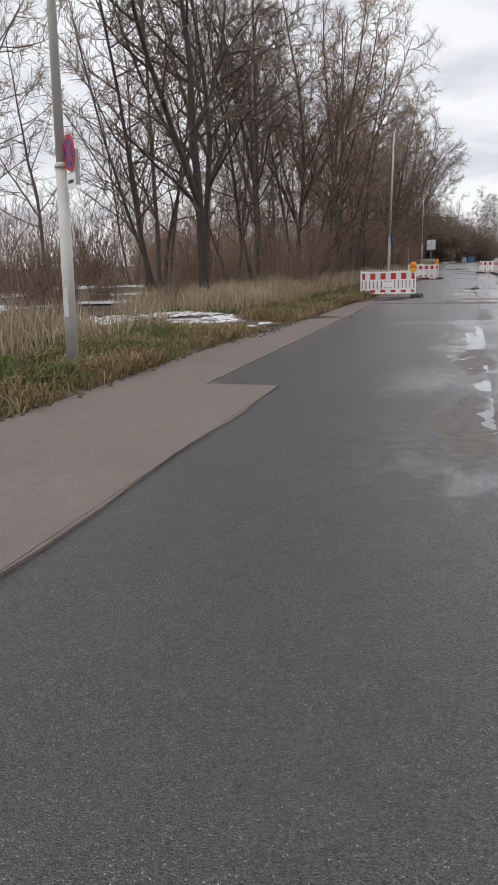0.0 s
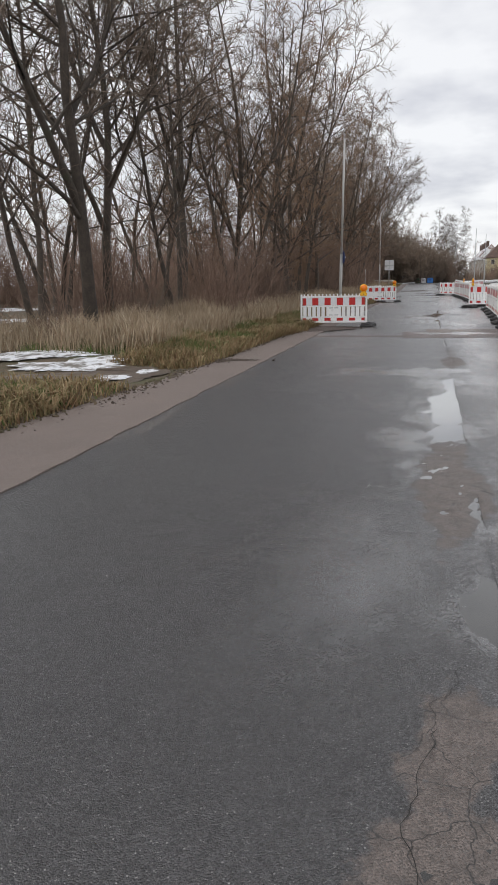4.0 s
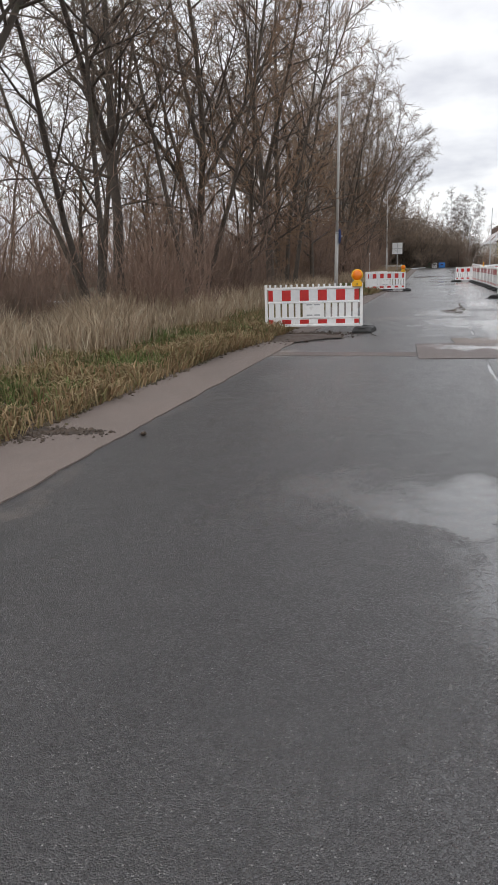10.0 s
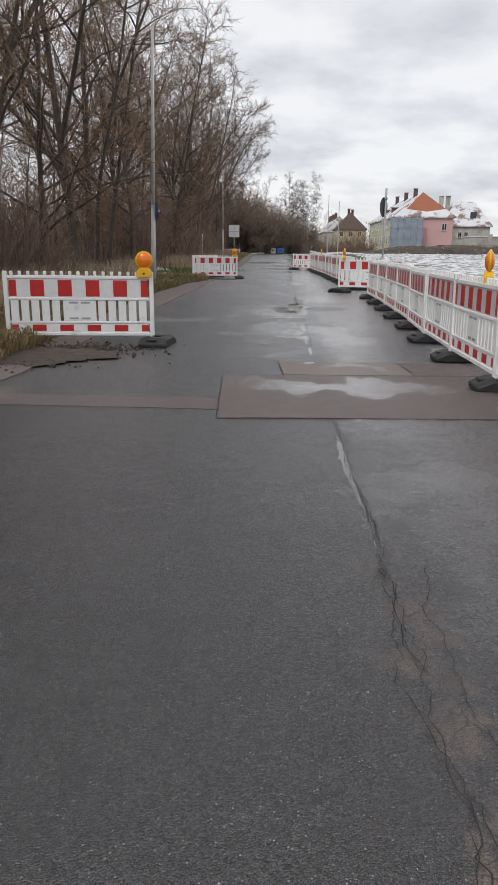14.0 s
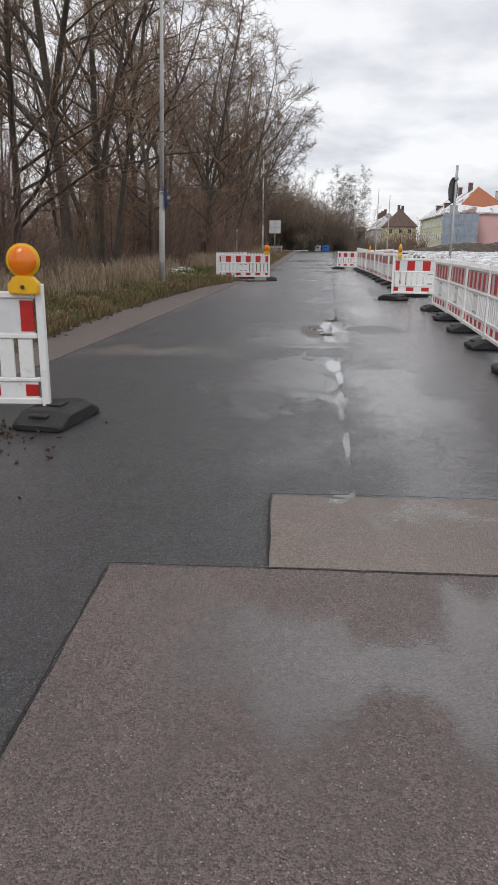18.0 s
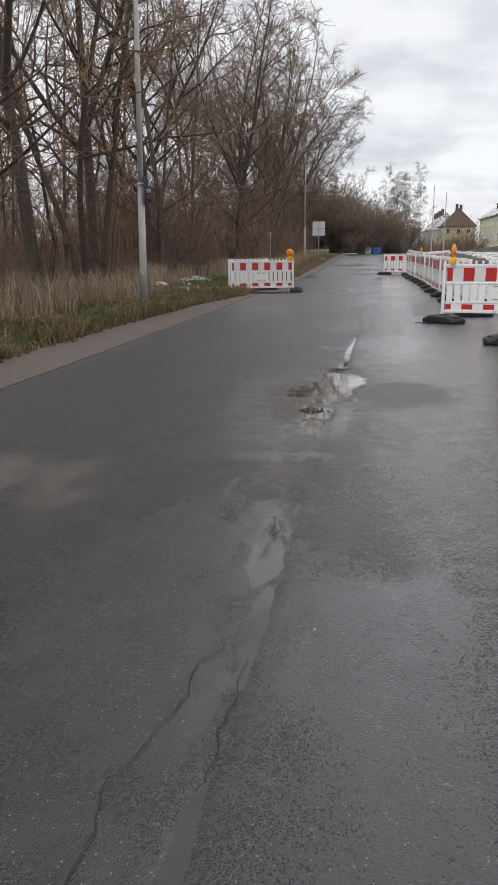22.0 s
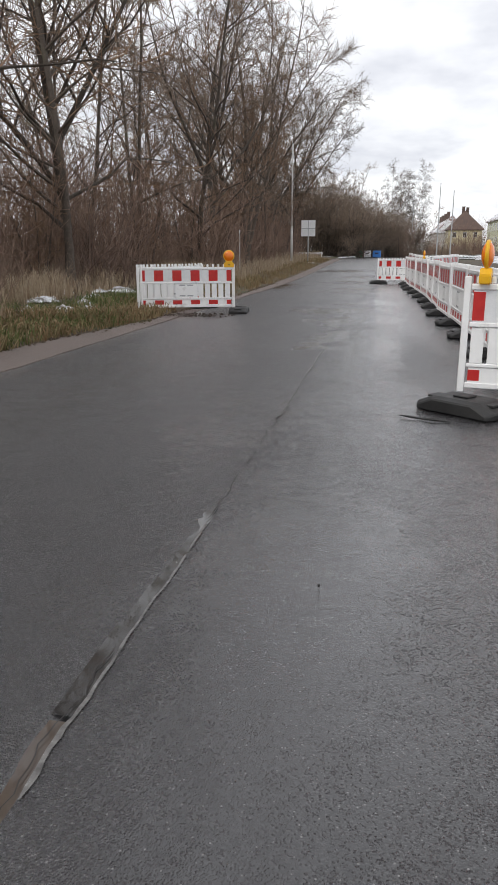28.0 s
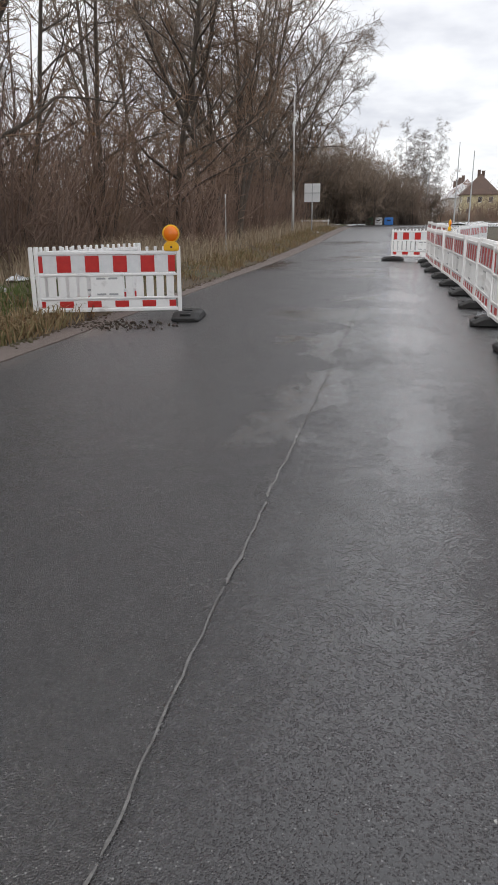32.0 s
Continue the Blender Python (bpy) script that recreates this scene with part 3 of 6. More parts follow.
# ---- ground and street ----
def ground_sheet():
    xs = [-1500, -600, -200, -90, -50, -30, -4.3, 6, 30, 60, 120, 300, 900, 1500]
    ys = [-900, -300, -60, -10, 20, 40, 55, 60, 65, 70, 75, 80, 85, 90, 95, 100, 130, 200, 400, 1000, 2500]
    verts = [(x, y, gz(y) - 0.05) for y in ys for x in xs]
    w = len(xs)
    faces = [(r * w + c, r * w + c + 1, r * w + w + c + 1, r * w + w + c) for r in range(len(ys) - 1) for c in range(w - 1)]
    return tagged(from_arrays("ground", verts, faces, "ground"), "brown winter field ground with sparse grass", "ground", kind="structure")


ground_sheet()


def edge_left(y):
    return -3.2


def edge_verge(y):
    """Where the grass begins: the sandy strip narrows along the walk."""
    ks = ((-14, -4.38), (9, -4.38), (12, -4.15), (15, -4.0), (20.5, -3.95), (22.5, -3.62), (26, -3.7), (30, -4.05), (36, -4.1), (41, -3.9), (44, -3.5), (51, -3.45), (60, -3.65), (80, -3.8), (125, -3.9))
    return float(np.interp(y, [k[0] for k in ks], [k[1] for k in ks]))


# hollows (puddles), films of water, worn brown stretches, sand
PUDDLES_START = [
    (-0.02, 4.2, 0.08, 0.8, 0.95), (-0.04, 5.6, 0.13, 0.35, 0.9), (-0.02, 6.9, 0.05, 0.4, 0.7),
    (-0.12, 9.3, 0.22, 0.5, 1.0), (-0.1, 10.2, 0.2, 0.7, 1.1), (-0.12, 11.0, 0.2, 0.55, 1.0), (-0.02, 12.2, 0.1, 0.8, 0.9),
]
PUDDLES_MIDDLE = [
    (-0.06, 22.98, 0.1, 0.1, 0.9), (-0.05, 26.2, 0.06, 0.3, 0.95), (-0.07, 27.1, 0.1, 0.42, 1.0),
]
PUDDLES_ACROSS = [
    (0.0, 31.1, 0.22, 0.5, 1.5), (0.04, 30.55, 0.15, 0.25, 1.2), (-0.12, 30.55, 0.22, 0.32, 1.3), (0.02, 30.25, 0.2, 0.14, 1.2), (-0.15, 30.1, 0.12, 0.14, 1.0), (-0.3, 30.5, 0.14, 0.22, 0.9),
]
PUDDLES_END = [
    (-0.12, 29.6, 0.13, 0.15, 1.0), (-0.1, 29.32, 0.09, 0.24, 0.85), (-0.02, 32.25, 0.09, 0.3, 1.0),
]
PUDDLES_JOINT = [(0.0, 18.6, 0.03, 0.7, 0.85), (-0.01, 23.8, 0.03, 0.7, 0.8), (-0.02, 25.2, 0.04, 0.5, 0.85), (-0.01, 32.9, 0.055, 0.6, 1.0), (-0.005, 33.9, 0.04, 0.6, 0.9)]
PUDDLES = PUDDLES_START + PUDDLES_MIDDLE + PUDDLES_END
FILMS_NEAR = [
    (-0.6, 5.9, 0.75, 1.1, 1), (-0.45, 5.8, 0.3, 0.45, 1.5), (-0.35, 8.6, 0.3, 0.5, 1.4), (-0.3, 7.7, 0.14, 0.5, 1.1), (-0.25, 9.8, 0.3, 1.3, 0.9), (-0.22, 13.8, 0.4, 0.55, 2.0), (-0.1, 6.4, 0.25, 0.4, 1.0), (-0.2, 12.4, 0.4, 1.6, 1), (-0.9, 13.6, 0.9, 0.6, 1), (-0.6, 13.5, 0.55, 0.26, 2.4), (-0.7, 10.9, 0.5, 1.0, 0.4), (-0.6, 2.4, 0.9, 1.6, 0.35), (-0.15, 1.7, 0.25, 0.5, 0.9), (-0.4, 2.0, 0.4, 0.8, 0.6), (-0.2, 7.6, 0.5, 1.2, 0.6),
    (0.6, 12.8, 0.7, 1.0, 1), (0.9, 10.6, 0.7, 1.4, 0.9), (0.9, 15.6, 0.8, 1.3, 1), (0.7, 18.4, 0.8, 1.2, 0.9), (0.5, 4.0, 0.7, 3.0, 0.8),
]
FILMS_FAR = [
    (0.65, 35.5, 0.8, 17.0, 0.6), (0.6, 11.0, 0.6, 11.0, 0.5),
    (-0.5, 26.2, 0.7, 1.6, 1.0), (-0.35, 26.0, 0.35, 0.5, 1.9), (-0.45, 27.2, 0.45, 0.3, 2.2), (-0.3, 25.2, 0.3, 0.25, 1.7), (-0.55, 29.4, 0.6, 0.5, 2.4), (-0.35, 28.3, 0.5, 0.3, 2.2), (-0.4, 29.6, 0.5, 0.3, 1.3), (0.4, 26.5, 0.5, 0.7, 1.3), (-0.5, 29.8, 0.9, 2.0, 1), (0.5, 25.2, 0.6, 1.8, 1.2), (0.75, 28.5, 0.8, 1.6, 0.6), (0.7, 33.8, 0.8, 2.0, 1), (0.7, 38.0, 0.6, 1.5, 0.55), (0.85, 41.2, 0.7, 2.0, 0.95), (0.75, 44.8, 0.8, 1.6, 1),
]
FILMS_END = [
    (-0.06, 42.0, 0.16, 1.2, 2.2), (-0.1, 44.4, 0.22, 0.8, 2.2), (-0.3, 44.7, 0.4, 0.2, 2.0), (-0.02, 46.2, 0.12, 0.8, 2.0), (0.25, 47.1, 0.6, 0.3, 2.0), (0.05, 49.2, 0.5, 0.35, 2.0), (0.2, 56.1, 1.2, 0.5, 2.0), (-0.1, 62.1, 1.4, 0.6, 2.0),
    (-0.1, 46.9, 1.1, 1.0, 1), (0.7, 49.5, 1.0, 1.5, 1), (0.2, 54.2, 1.5, 1.3, 1), (-0.3, 60.2, 1.8, 1.0, 1), (-0.5, 66.0, 1.4, 1.6, 0.9), (-1.6, 72.0, 1.8, 2.0, 0.9), (-0.3, 36.0, 0.4, 1.6, 0.5), (-3.2, 57.5, 0.8, 2.6, 0.9), (-0.4, 23.8, 0.6, 0.9, 0.6), (0.4, 21.3, 1.3, 0.35, 1.6), (0.6, 22.4, 0.5, 0.3, 0.7), (-1.8, 39.0, 1.2, 4.0, 0.35), (-1.8, 17.0, 1.2, 4.0, 0.35),
]
FILMS = FILMS_NEAR + FILMS_FAR + FILMS_END
WORN = [(-0.2, 3.4, 0.28, 1.2, 1), (-0.18, 4.6, 0.16, 0.5, 0.8), (-0.15, 7.3, 0.26, 1.3, 1), (-0.08, 8.5, 0.16, 0.5, 0.9), (0.03, 15.0, 0.26, 0.8, 1), (0.1, 16.6, 0.35, 1.6, 0.42), (-0.3, 24.2, 0.5, 1.2, 0.3), (-0.15, 18.4, 0.3, 1.0, 0.3), (-0.35, 30.2, 0.3, 1.2, 0.9), (-0.2, 28.3, 0.25, 1.0, 0.3)]
SAND = [(-2.4, 27.6, 1.0, 0.55, 0.8), (-1.5, 27.7, 0.45, 0.4, 0.6), (-3.1, 20.6, 0.5, 0.5, 0.7), (-3.3, 23.1, 0.6, 1.2, 0.9), (-0.12, 30.3, 0.24, 1.1, 0.55), (-0.25, 28.4, 0.3, 1.0, 0.45), (-3.2, 44.6, 0.5, 1.2, 0.7), (0.95, 36.7, 0.34, 0.1, 0.5), (-3.2, 8.0, 0.25, 30.0, 0.45), (-3.2, 36.0, 0.3, 30.0, 0.5)]
DULL = [(0.56, 30.65, 0.32, 0.42, 1), (1.4, 23.0, 0.4, 2.0, 0.7), (1.2, 40.0, 0.3, 2.0, 0.5)]
POTHOLE = [(-0.34, 30.65, 0.12, 0.4, 0.3), (-0.2, 29.85, 0.12, 0.16, 0.25), (-0.08, 31.85, 0.12, 0.14, 0.3)]
YS = steps((-12, -3, 0.5), (-3, 36, 0.036), (36, 50, 0.05), (50, 64, 0.12), (64, 120, 0.6))
tagged(grid("road_left_lane", steps((-3.35, -1.5, 0.115), (-1.5, -0.3, 0.045), (-0.3, 0.0, 0.022)), YS, "asphalt_left", 0.0), "grey worn asphalt lane, damp in places", "road", kind="structure")
tagged(grid("road_right_lane", steps((0.0, 0.2, 0.022), (0.2, 1.7, 0.045), (1.7, 4.9, 0.2)), YS, "asphalt_right", 0.0025), "dark wet asphalt lane beside a long joint", "road", kind="structure")
tagged(strip_mesh("pavement", lambda y: edge_verge(y) - 0.06, lambda y: edge_left(y) + 0.02, -12, 98, 0.15, 0.013, "strip", thick=0.05, wob=0.035, seed=3), "sandy brown strip along the asphalt edge", "shoulder", kind="structure")
tagged(strip_mesh("pavement_patch", lambda y: -3.3, lambda y: -2.28 + 0.02 * math.sin(y * 2.1), -12, 5.12, 0.15, 0.016, "strip", thick=0.05, wob=0.02, seed=5), "sandy brown wide patch with a square end", "shoulder", kind="structure")
tagged(strip_mesh("cross_street", lambda y: -60, lambda y: 60, 95.5, 102.5, 1.0, 0.02, "asphalt_left", thick=0.05, across=8), "crossing asphalt street at the far end", "road", kind="structure")

for x0, x1, y0, y1, z in ((-1.4, 0.06, 3.2, 15.2, -0.0062), (-0.3, 0.06, 17.4, 19.9, -0.0062), (-0.8, 0.3, 22.86, 28.6, -0.0062), (-0.8, 0.5, 28.65, 33.0, -0.0062), (-0.07, 0.05, 33.02, 35.0, -0.003), (-0.8, 1.6, 20.7, 21.8, 0.001)):
    nn = 6
    vv = [(x0 + (x1 - x0) * a, y0 + (y1 - y0) * k / nn, gz(y0 + (y1 - y0) * k / nn) + z) for k in range(nn + 1) for a in (0, 1)]
    ff = [(2 * k, 2 * k + 1, 2 * k + 3, 2 * k + 2) for k in range(nn)]
    tagged(from_arrays("puddle", vv, ff, "muddy_water" if 28 < y0 < 30 else "cloudy_water" if 22 < y0 < 28 else "water"), "shallow still puddles reflecting the grey sky", "puddle", "puddles on the road", kind="structure")

# the long joint
broken("road_joint", "thin dark open joint between the lanes", [(0.0, -4), (0.0, 19.95)], 0.006, 0.0032, "crack", 11, 0.045, (0.15, 0.8), (0.3, 1.5))
for y0, y1, w, sd in ((32.7, 34.5, 0.020, 14), (36.7, 41.2, 0.022, 16), (41.2, 60, 0.016, 17)):
    broken("road_joint", "pale worn joint between the lanes, sky gleam put into its colour", [(0.004, y0), (0.004, y1)], w, 0.0082, "joint", sd, 0.010, (0.5, 1.6), (0.0, 0.04))
broken("joint_crack", "dark open crack along the joint", [(-0.006, 34.5), (-0.006, 36.9)], 0.010, 0.0048, "crack", 15, 0.014, (0.3, 0.8), (0.03, 0.15))
broken("joint_crack", "dark crack beside the joint", [(-0.022, 24.0), (-0.022, 34)], 0.006, 0.003, "crack", 13, 0.03, (0.2, 0.9), (0.3, 1.2), ((29.2, 32.4),))

# concrete repairs
repair = tagged(new("concrete_repair"), "worn beige concrete repair slabs set into the asphalt", "slab", kind="structure")
askew = Matrix.Translation((-0.92, 19.96, 0)) @ Matrix.Rotation(radians(2.9), 4, "Z") @ Matrix.Translation((1.0, -20.0, 0))
repair.matrix_basis = askew
grid("slab", steps((-1.0, 1.7, 0.045), (1.7, 3.6, 0.2)), steps((20.0, 21.95, 0.045)), "trench_fill", 0.007).parent = repair
grid("slab", steps((-0.365, 1.02, 0.045)), steps((21.97, 22.83, 0.045)), "concrete", 0.008).parent = repair
strip_fill = tagged(grid("trench_fill", steps((-3.2, -0.94, 0.09)), steps((20.28, 20.72, 0.06)), "trench_fill", 0.005), "pale filled trench strip")
strip_fill.parent = repair
strip_fill.data.transform(askew.inverted())
grid("trench_fill", steps((1.06, 3.6, 0.09)), steps((21.98, 22.83, 0.06)), "trench_fill", 0.0065).parent = repair
tagged(ribbon("slab_seam", [(-1.01, 21.95), (-1.01, 20.0), (0.4, 19.985), (3.5, 20.0)], 0.012, 0.0098, "crack", 21, 0.012), "dark seam round the concrete repair", "seam", kind="structure").data.transform(askew)
tagged(ribbon("slab_seam", [(-1.02, 21.958), (1.0, 21.96), (3.5, 21.958)], 0.012, 0.0118, "crack", 22, 0.008), "dark seam between two repairs", "seam", kind="structure").data.transform(askew)
tagged(ribbon("slab_seam", [(-0.37, 21.97), (-0.374, 22.4), (-0.375, 22.84), (0.3, 22.85), (1.03, 22.845), (1.04, 21.97)], 0.012, 0.0118, "crack", 23, 0.012), "dark seam round the small repair", "seam", kind="structure").data.transform(askew)
tagged(ribbon("patch_edge", [(-2.28, -11), (-2.27, -4), (-2.29, 1.0), (-2.28, 5.12), (-3.25, 5.08)], 0.009, 0.0175, "crack", 4, 0.006), "dark seam round the brown patch", "seam", kind="structure")

# single cracks
for k, pts in enumerate((
    [(0.0, 19.95), (0.02, 19.3), (-0.01, 18.6), (0.02, 17.6), (0.02, 16.6), (0.0, 16.0), (0.03, 15.3)],
    [(0.02, 18.2), (0.0, 17.2), (-0.06, 16.4), (0.08, 15.7), (0.1, 15.0), (0.2, 14.2)],
    [(0.22, 17.4), (0.12, 16.9), (0.16, 16.2), (0.08, 15.7)],
    [(-0.97, 23.3), (-0.75, 23.6), (-0.72, 24.0), (-0.5, 24.6), (-0.52, 25.4)],
    [(-0.3, 24.0), (-0.2, 24.8), (-0.24, 25.6), (-0.1, 26.3)],
    [(-0.3, 2.6), (-0.25, 3.4), (-0.35, 4.2), (-0.2, 5.0)],
)):
    tagged(ribbon("crack", pts, 0.0055 if k < 3 else 0.0045, 0.0095 if pts[0][0] >= 0 else 0.0065, "crack", 40 + k, 0.05, 0.04), "thin dark wandering crack in the asphalt", "crack", "cracks in the road", kind="structure")


def stone_mesh(rnd, r, name, material):
    bm = bmesh.new()
    bmesh.ops.create_icosphere(bm, subdivisions=1, radius=r)
    for v in bm.verts:
        v.co *= 1 + rnd.uniform(-0.3, 0.3)
        v.co.z *= 0.6
    me = bpy.data.meshes.new(name)
    bm.to_mesh(me)
    bm.free()
    me.materials.append(M[material])
    return me


def scatter(name, label, count, spots, sizes, material, seed, z=0.01):
    """Loose bits lying on the ground, one object of many pieces."""
    rnd = random.Random(seed)
    verts, faces = [], []
    tpl = [stone_mesh(rnd, 1.0, "tpl", material) for _ in range(4)]
    data = [([v.co.copy() for v in t.vertices], [tuple(p.vertices) for p in t.polygons]) for t in tpl]
    for _ in range(count):
        cx, cy, rx, ry = rnd.choice(spots)
        x, y = cx + rnd.gauss(0, 0.5) * rx, cy + rnd.gauss(0, 0.5) * ry
        s = rnd.uniform(*sizes) * (0.6 + 0.8 * rnd.random())
        vs, fs = rnd.choice(data)
        rot = Euler((rnd.uniform(0, 6), rnd.uniform(-0.3, 0.3), rnd.uniform(0, 6))).to_matrix()
        b = len(verts)
        verts += [tuple(rot @ v * s + Vector((x, y, gz(y) + z + s * 0.35))) for v in vs]
        faces += [tuple(i + b for i in f) for f in fs]
    for t in tpl:
        bpy.data.meshes.remove(t)
    return tagged(from_arrays(name, verts, faces, material), label, "debris", kind="stuff")


scatter("loose_gravel", "small wet stones in the pothole", 560, [(-0.34, 30.65, 0.10, 0.3), (-0.2, 29.84, 0.14, 0.12), (-0.2, 29.84, 0.14, 0.12), (-0.08, 31.85, 0.14, 0.13), (-0.08, 31.85, 0.14, 0.13), (-0.06, 31.85, 0.10, 0.11), (-0.1, 31.9, 0.12, 0.09), (-0.01, 32.25, 0.05, 0.2), (-0.42, 30.4, 0.2, 0.6)], (0.003, 0.010), "gravel", 7, -0.004)
scatter("road_debris", "dark crumbs of asphalt on the wet lane", 110, [(1.0, 13.0, 0.8, 2.5), (1.0, 10.0, 0.6, 1.5), (0.9, 30.0, 0.7, 6.0), (0.95, 37.0, 0.3, 0.35), (1.1, 24.0, 0.5, 3.0)], (0.002, 0.0065), "crack", 8, 0.014)
scatter("pale_chips", "small pale chips on the asphalt", 90, [(-1.0, 6.0, 1.6, 8.0), (-0.6, 18.0, 1.6, 8.0), (0.2, 30.0, 1.4, 8.0), (0.2, 37.0, 1.2, 4.0)], (0.0025, 0.006), "chip_grey", 9, 0.008)
scatter("leaf_litter", "dark wet leaf litter and soil at the barrier foot", 3600, [(-3.1, 23.4, 0.8, 0.9), (-3.4, 22.7, 0.5, 0.7), (-3.0, 23.6, 1.0, 0.5), (-3.9, 23.0, 0.6, 0.5), (-4.1, 14.7, 0.4, 0.25), (-3.75, 14.9, 0.35, 0.10), (-3.75, 14.9, 0.35, 0.10), (-4.0, 14.85, 0.3, 0.10), (-3.3, 23.7, 0.9, 0.25), (-3.3, 45.2, 0.9, 0.4), (-4.1, 12.5, 0.2, 3.0)], (0.008, 0.022), "litter", 10, 0.006)
scatter("kerb_soil", "clods of dark soil along the grass edge", 2600, [(edge_verge(y) - 0.03, y, 0.11, 1.0) for y in range(-4, 60)], (0.008, 0.03), "soil", 11, 0.004)
scatter("snow_crumbs", "lumps of dirty ice by the fence", 14, [(0.75, 9.6, 0.3, 0.4), (0.85, 10.4, 0.3, 0.3), (1.1, 9.0, 0.3, 0.5)], (0.025, 0.06), "snow", 12, 0.01)


lace = thing("rubber_strip", "thin black rubber strip lying on the wet lane beside a block", "strip")
tb = Tubes()
tb.add([Vector(p) for p in ((0.93, 36.90, 0.014), (1.0, 36.84, 0.02), (1.08, 36.82, 0.013), (1.17, 36.76, 0.022), (1.3, 36.74, 0.013))], [0.005, 0.009, 0.007, 0.010, 0.006], 5)
from_arrays("strip_body", tb.v, tb.f, "rubber", lace, True)


# ---- verge, snow ----
def verge():
    verts, faces = [], []
    xs = [-4.32, -4.5, -4.8, -5.3, -6, -7, -8.5, -10.5, -13, -17, -23, -32, -48]
    n = 240
    for k in range(n + 1):
        y = -14 + 134 * k / n
        for j, x in enumerate(xs):
            d = -x - 4.32
            dip = 1.0 - math.exp(-((y - 12.8) / 1.6) ** 2) * (1 if j < 9 else 0.4)
            z = (0.10 * (1 - math.exp(-d * 2.2)) + 0.03 * d if d < 3 else 0.19 + 0.03 * math.sin(d)) * dip
            z += (0.05 * noise.noise((x * 0.9, y * 0.9, 2)) + 0.03 * noise.noise((x * 3, y * 3, 5))) * min(1, d * 3)
            shift = 0.12 * noise.noise((y * 0.8, 1, 1)) + 0.06 * noise.noise((y * 3.1, 4, 1)) if j < 3 else 0
            verts.append((x + shift + (edge_verge(y) + 4.36) * max(0.0, 1 - d / 5), y, gz(y) + z - (0.01 if j == 0 else 0)))
    w = len(xs)
    for k in range(n):
        for j in range(w - 1):
            i = k * w + j
            faces.append((i + 1, i, i + w, i + w + 1))
    return tagged(from_arrays("verge", verts, faces, "soil", smooth=True), "soil and dead grass verge at the wood's edge", "verge", kind="structure")


verge()


def verge_z(x, y):
    e = edge_verge(y) + 4.36
    d = max(0.0, -x - 4.32)
    if d < 5 + max(0.0, e):
        d = max(0.0, (e - x - 4.32) / (1 + e / 5))
    dip = 1.0 - math.exp(-((y - 12.8) / 1.6) ** 2) * (1 if d < 9 else 0.4)
    z = (0.10 * (1 - math.exp(-d * 2.2)) + 0.03 * d if d < 3 else 0.19 + 0.03 * math.sin(d)) * dip
    return gz(y) + z


for cx, cy, rx, ry, sd, dm in ((-6.3, 13.6, 1.0, 0.6, 401, 0.05), (-7.7, 14.5, 1.2, 0.5, 402, 0.05), (-5.0, 12.3, 0.22, 0.5, 403, 0.03), (-4.75, 13.1, 0.16, 0.25, 404, 0.03), (-9.5, 13.4, 1.2, 0.9, 405, 0.05), (-11.5, 19.0, 1.8, 1.6, 406, 0.06), (-14, 26, 2.4, 2.0, 407, 0.06), (-15, 16, 2.6, 2.6, 408, 0.06), (-20, 36, 4, 3, 409, 0.06), (-22, 24, 4, 4, 410, 0.06), (-6.5, 45.8, 0.35, 0.35, 411, 0.2), (-6.1, 47.5, 0.2, 0.3, 412, 0.2), (-6.9, 46.6, 0.3, 0.3, 417, 0.2), (-6.1, 49.8, 0.25, 0.35, 418, 0.2), (-5.2, 44.0, 0.22, 0.3, 413, 0.2), (-5.5, 45.6, 0.22, 0.2, 419, 0.2), (-5.0, 44.8, 0.2, 0.22, 420, 0.2), (-6.4, 50.0, 0.35, 0.4, 414, 0.2), (-5.6, 42.7, 0.16, 0.25, 421, 0.2), (-5.7, 43.6, 0.22, 0.22, 422, 0.2), (-7.2, 48.4, 0.22, 0.25, 423, 0.2), (-6.7, 49.4, 0.2, 0.25, 424, 0.2), (-5.4, 20.6, 0.16, 0.25, 415, 0.03), (-5.2, 23.4, 0.4, 0.3, 416, 0.04)):
    tagged(blob("snow_patch", cx, cy, rx, ry, 0.02, "snow", sd, 0.02, 0.6, 0.2, 72, dm * 0.6, verge_z), "patch of old dirty snow on the verge", "snow", "snow patches", kind="structure")
for cx, cy, rx, ry, sd in ((-5.2, 13.4, 0.5, 0.2, 441), (-5.5, 12.0, 0.6, 0.25, 442)):
    tagged(blob("leaf_bed", cx, cy, rx, ry, 0.014, "mud", sd, 0.02, 0.4, 0.05, 60, 0.025, verge_z), "dark bed of rotting leaves and mud", "leaf litter", kind="structure")
tagged(blob("leaf_bed", -3.35, 23.0, 0.75, 0.75, 0.014, "litter", 443, 0.02, 0.45, 0.3, 64, 0.05), "dark mound of soil and rotting leaves at the barrier foot", "leaf litter", kind="structure")
tagged(blob("dirt_track", -5.6, 12.4, 1.5, 0.9, 0.012, "mud", 430, 0.02, 0.3, 0.4, 40, 0.02), "muddy dark track entrance in the verge", "track", kind="structure")


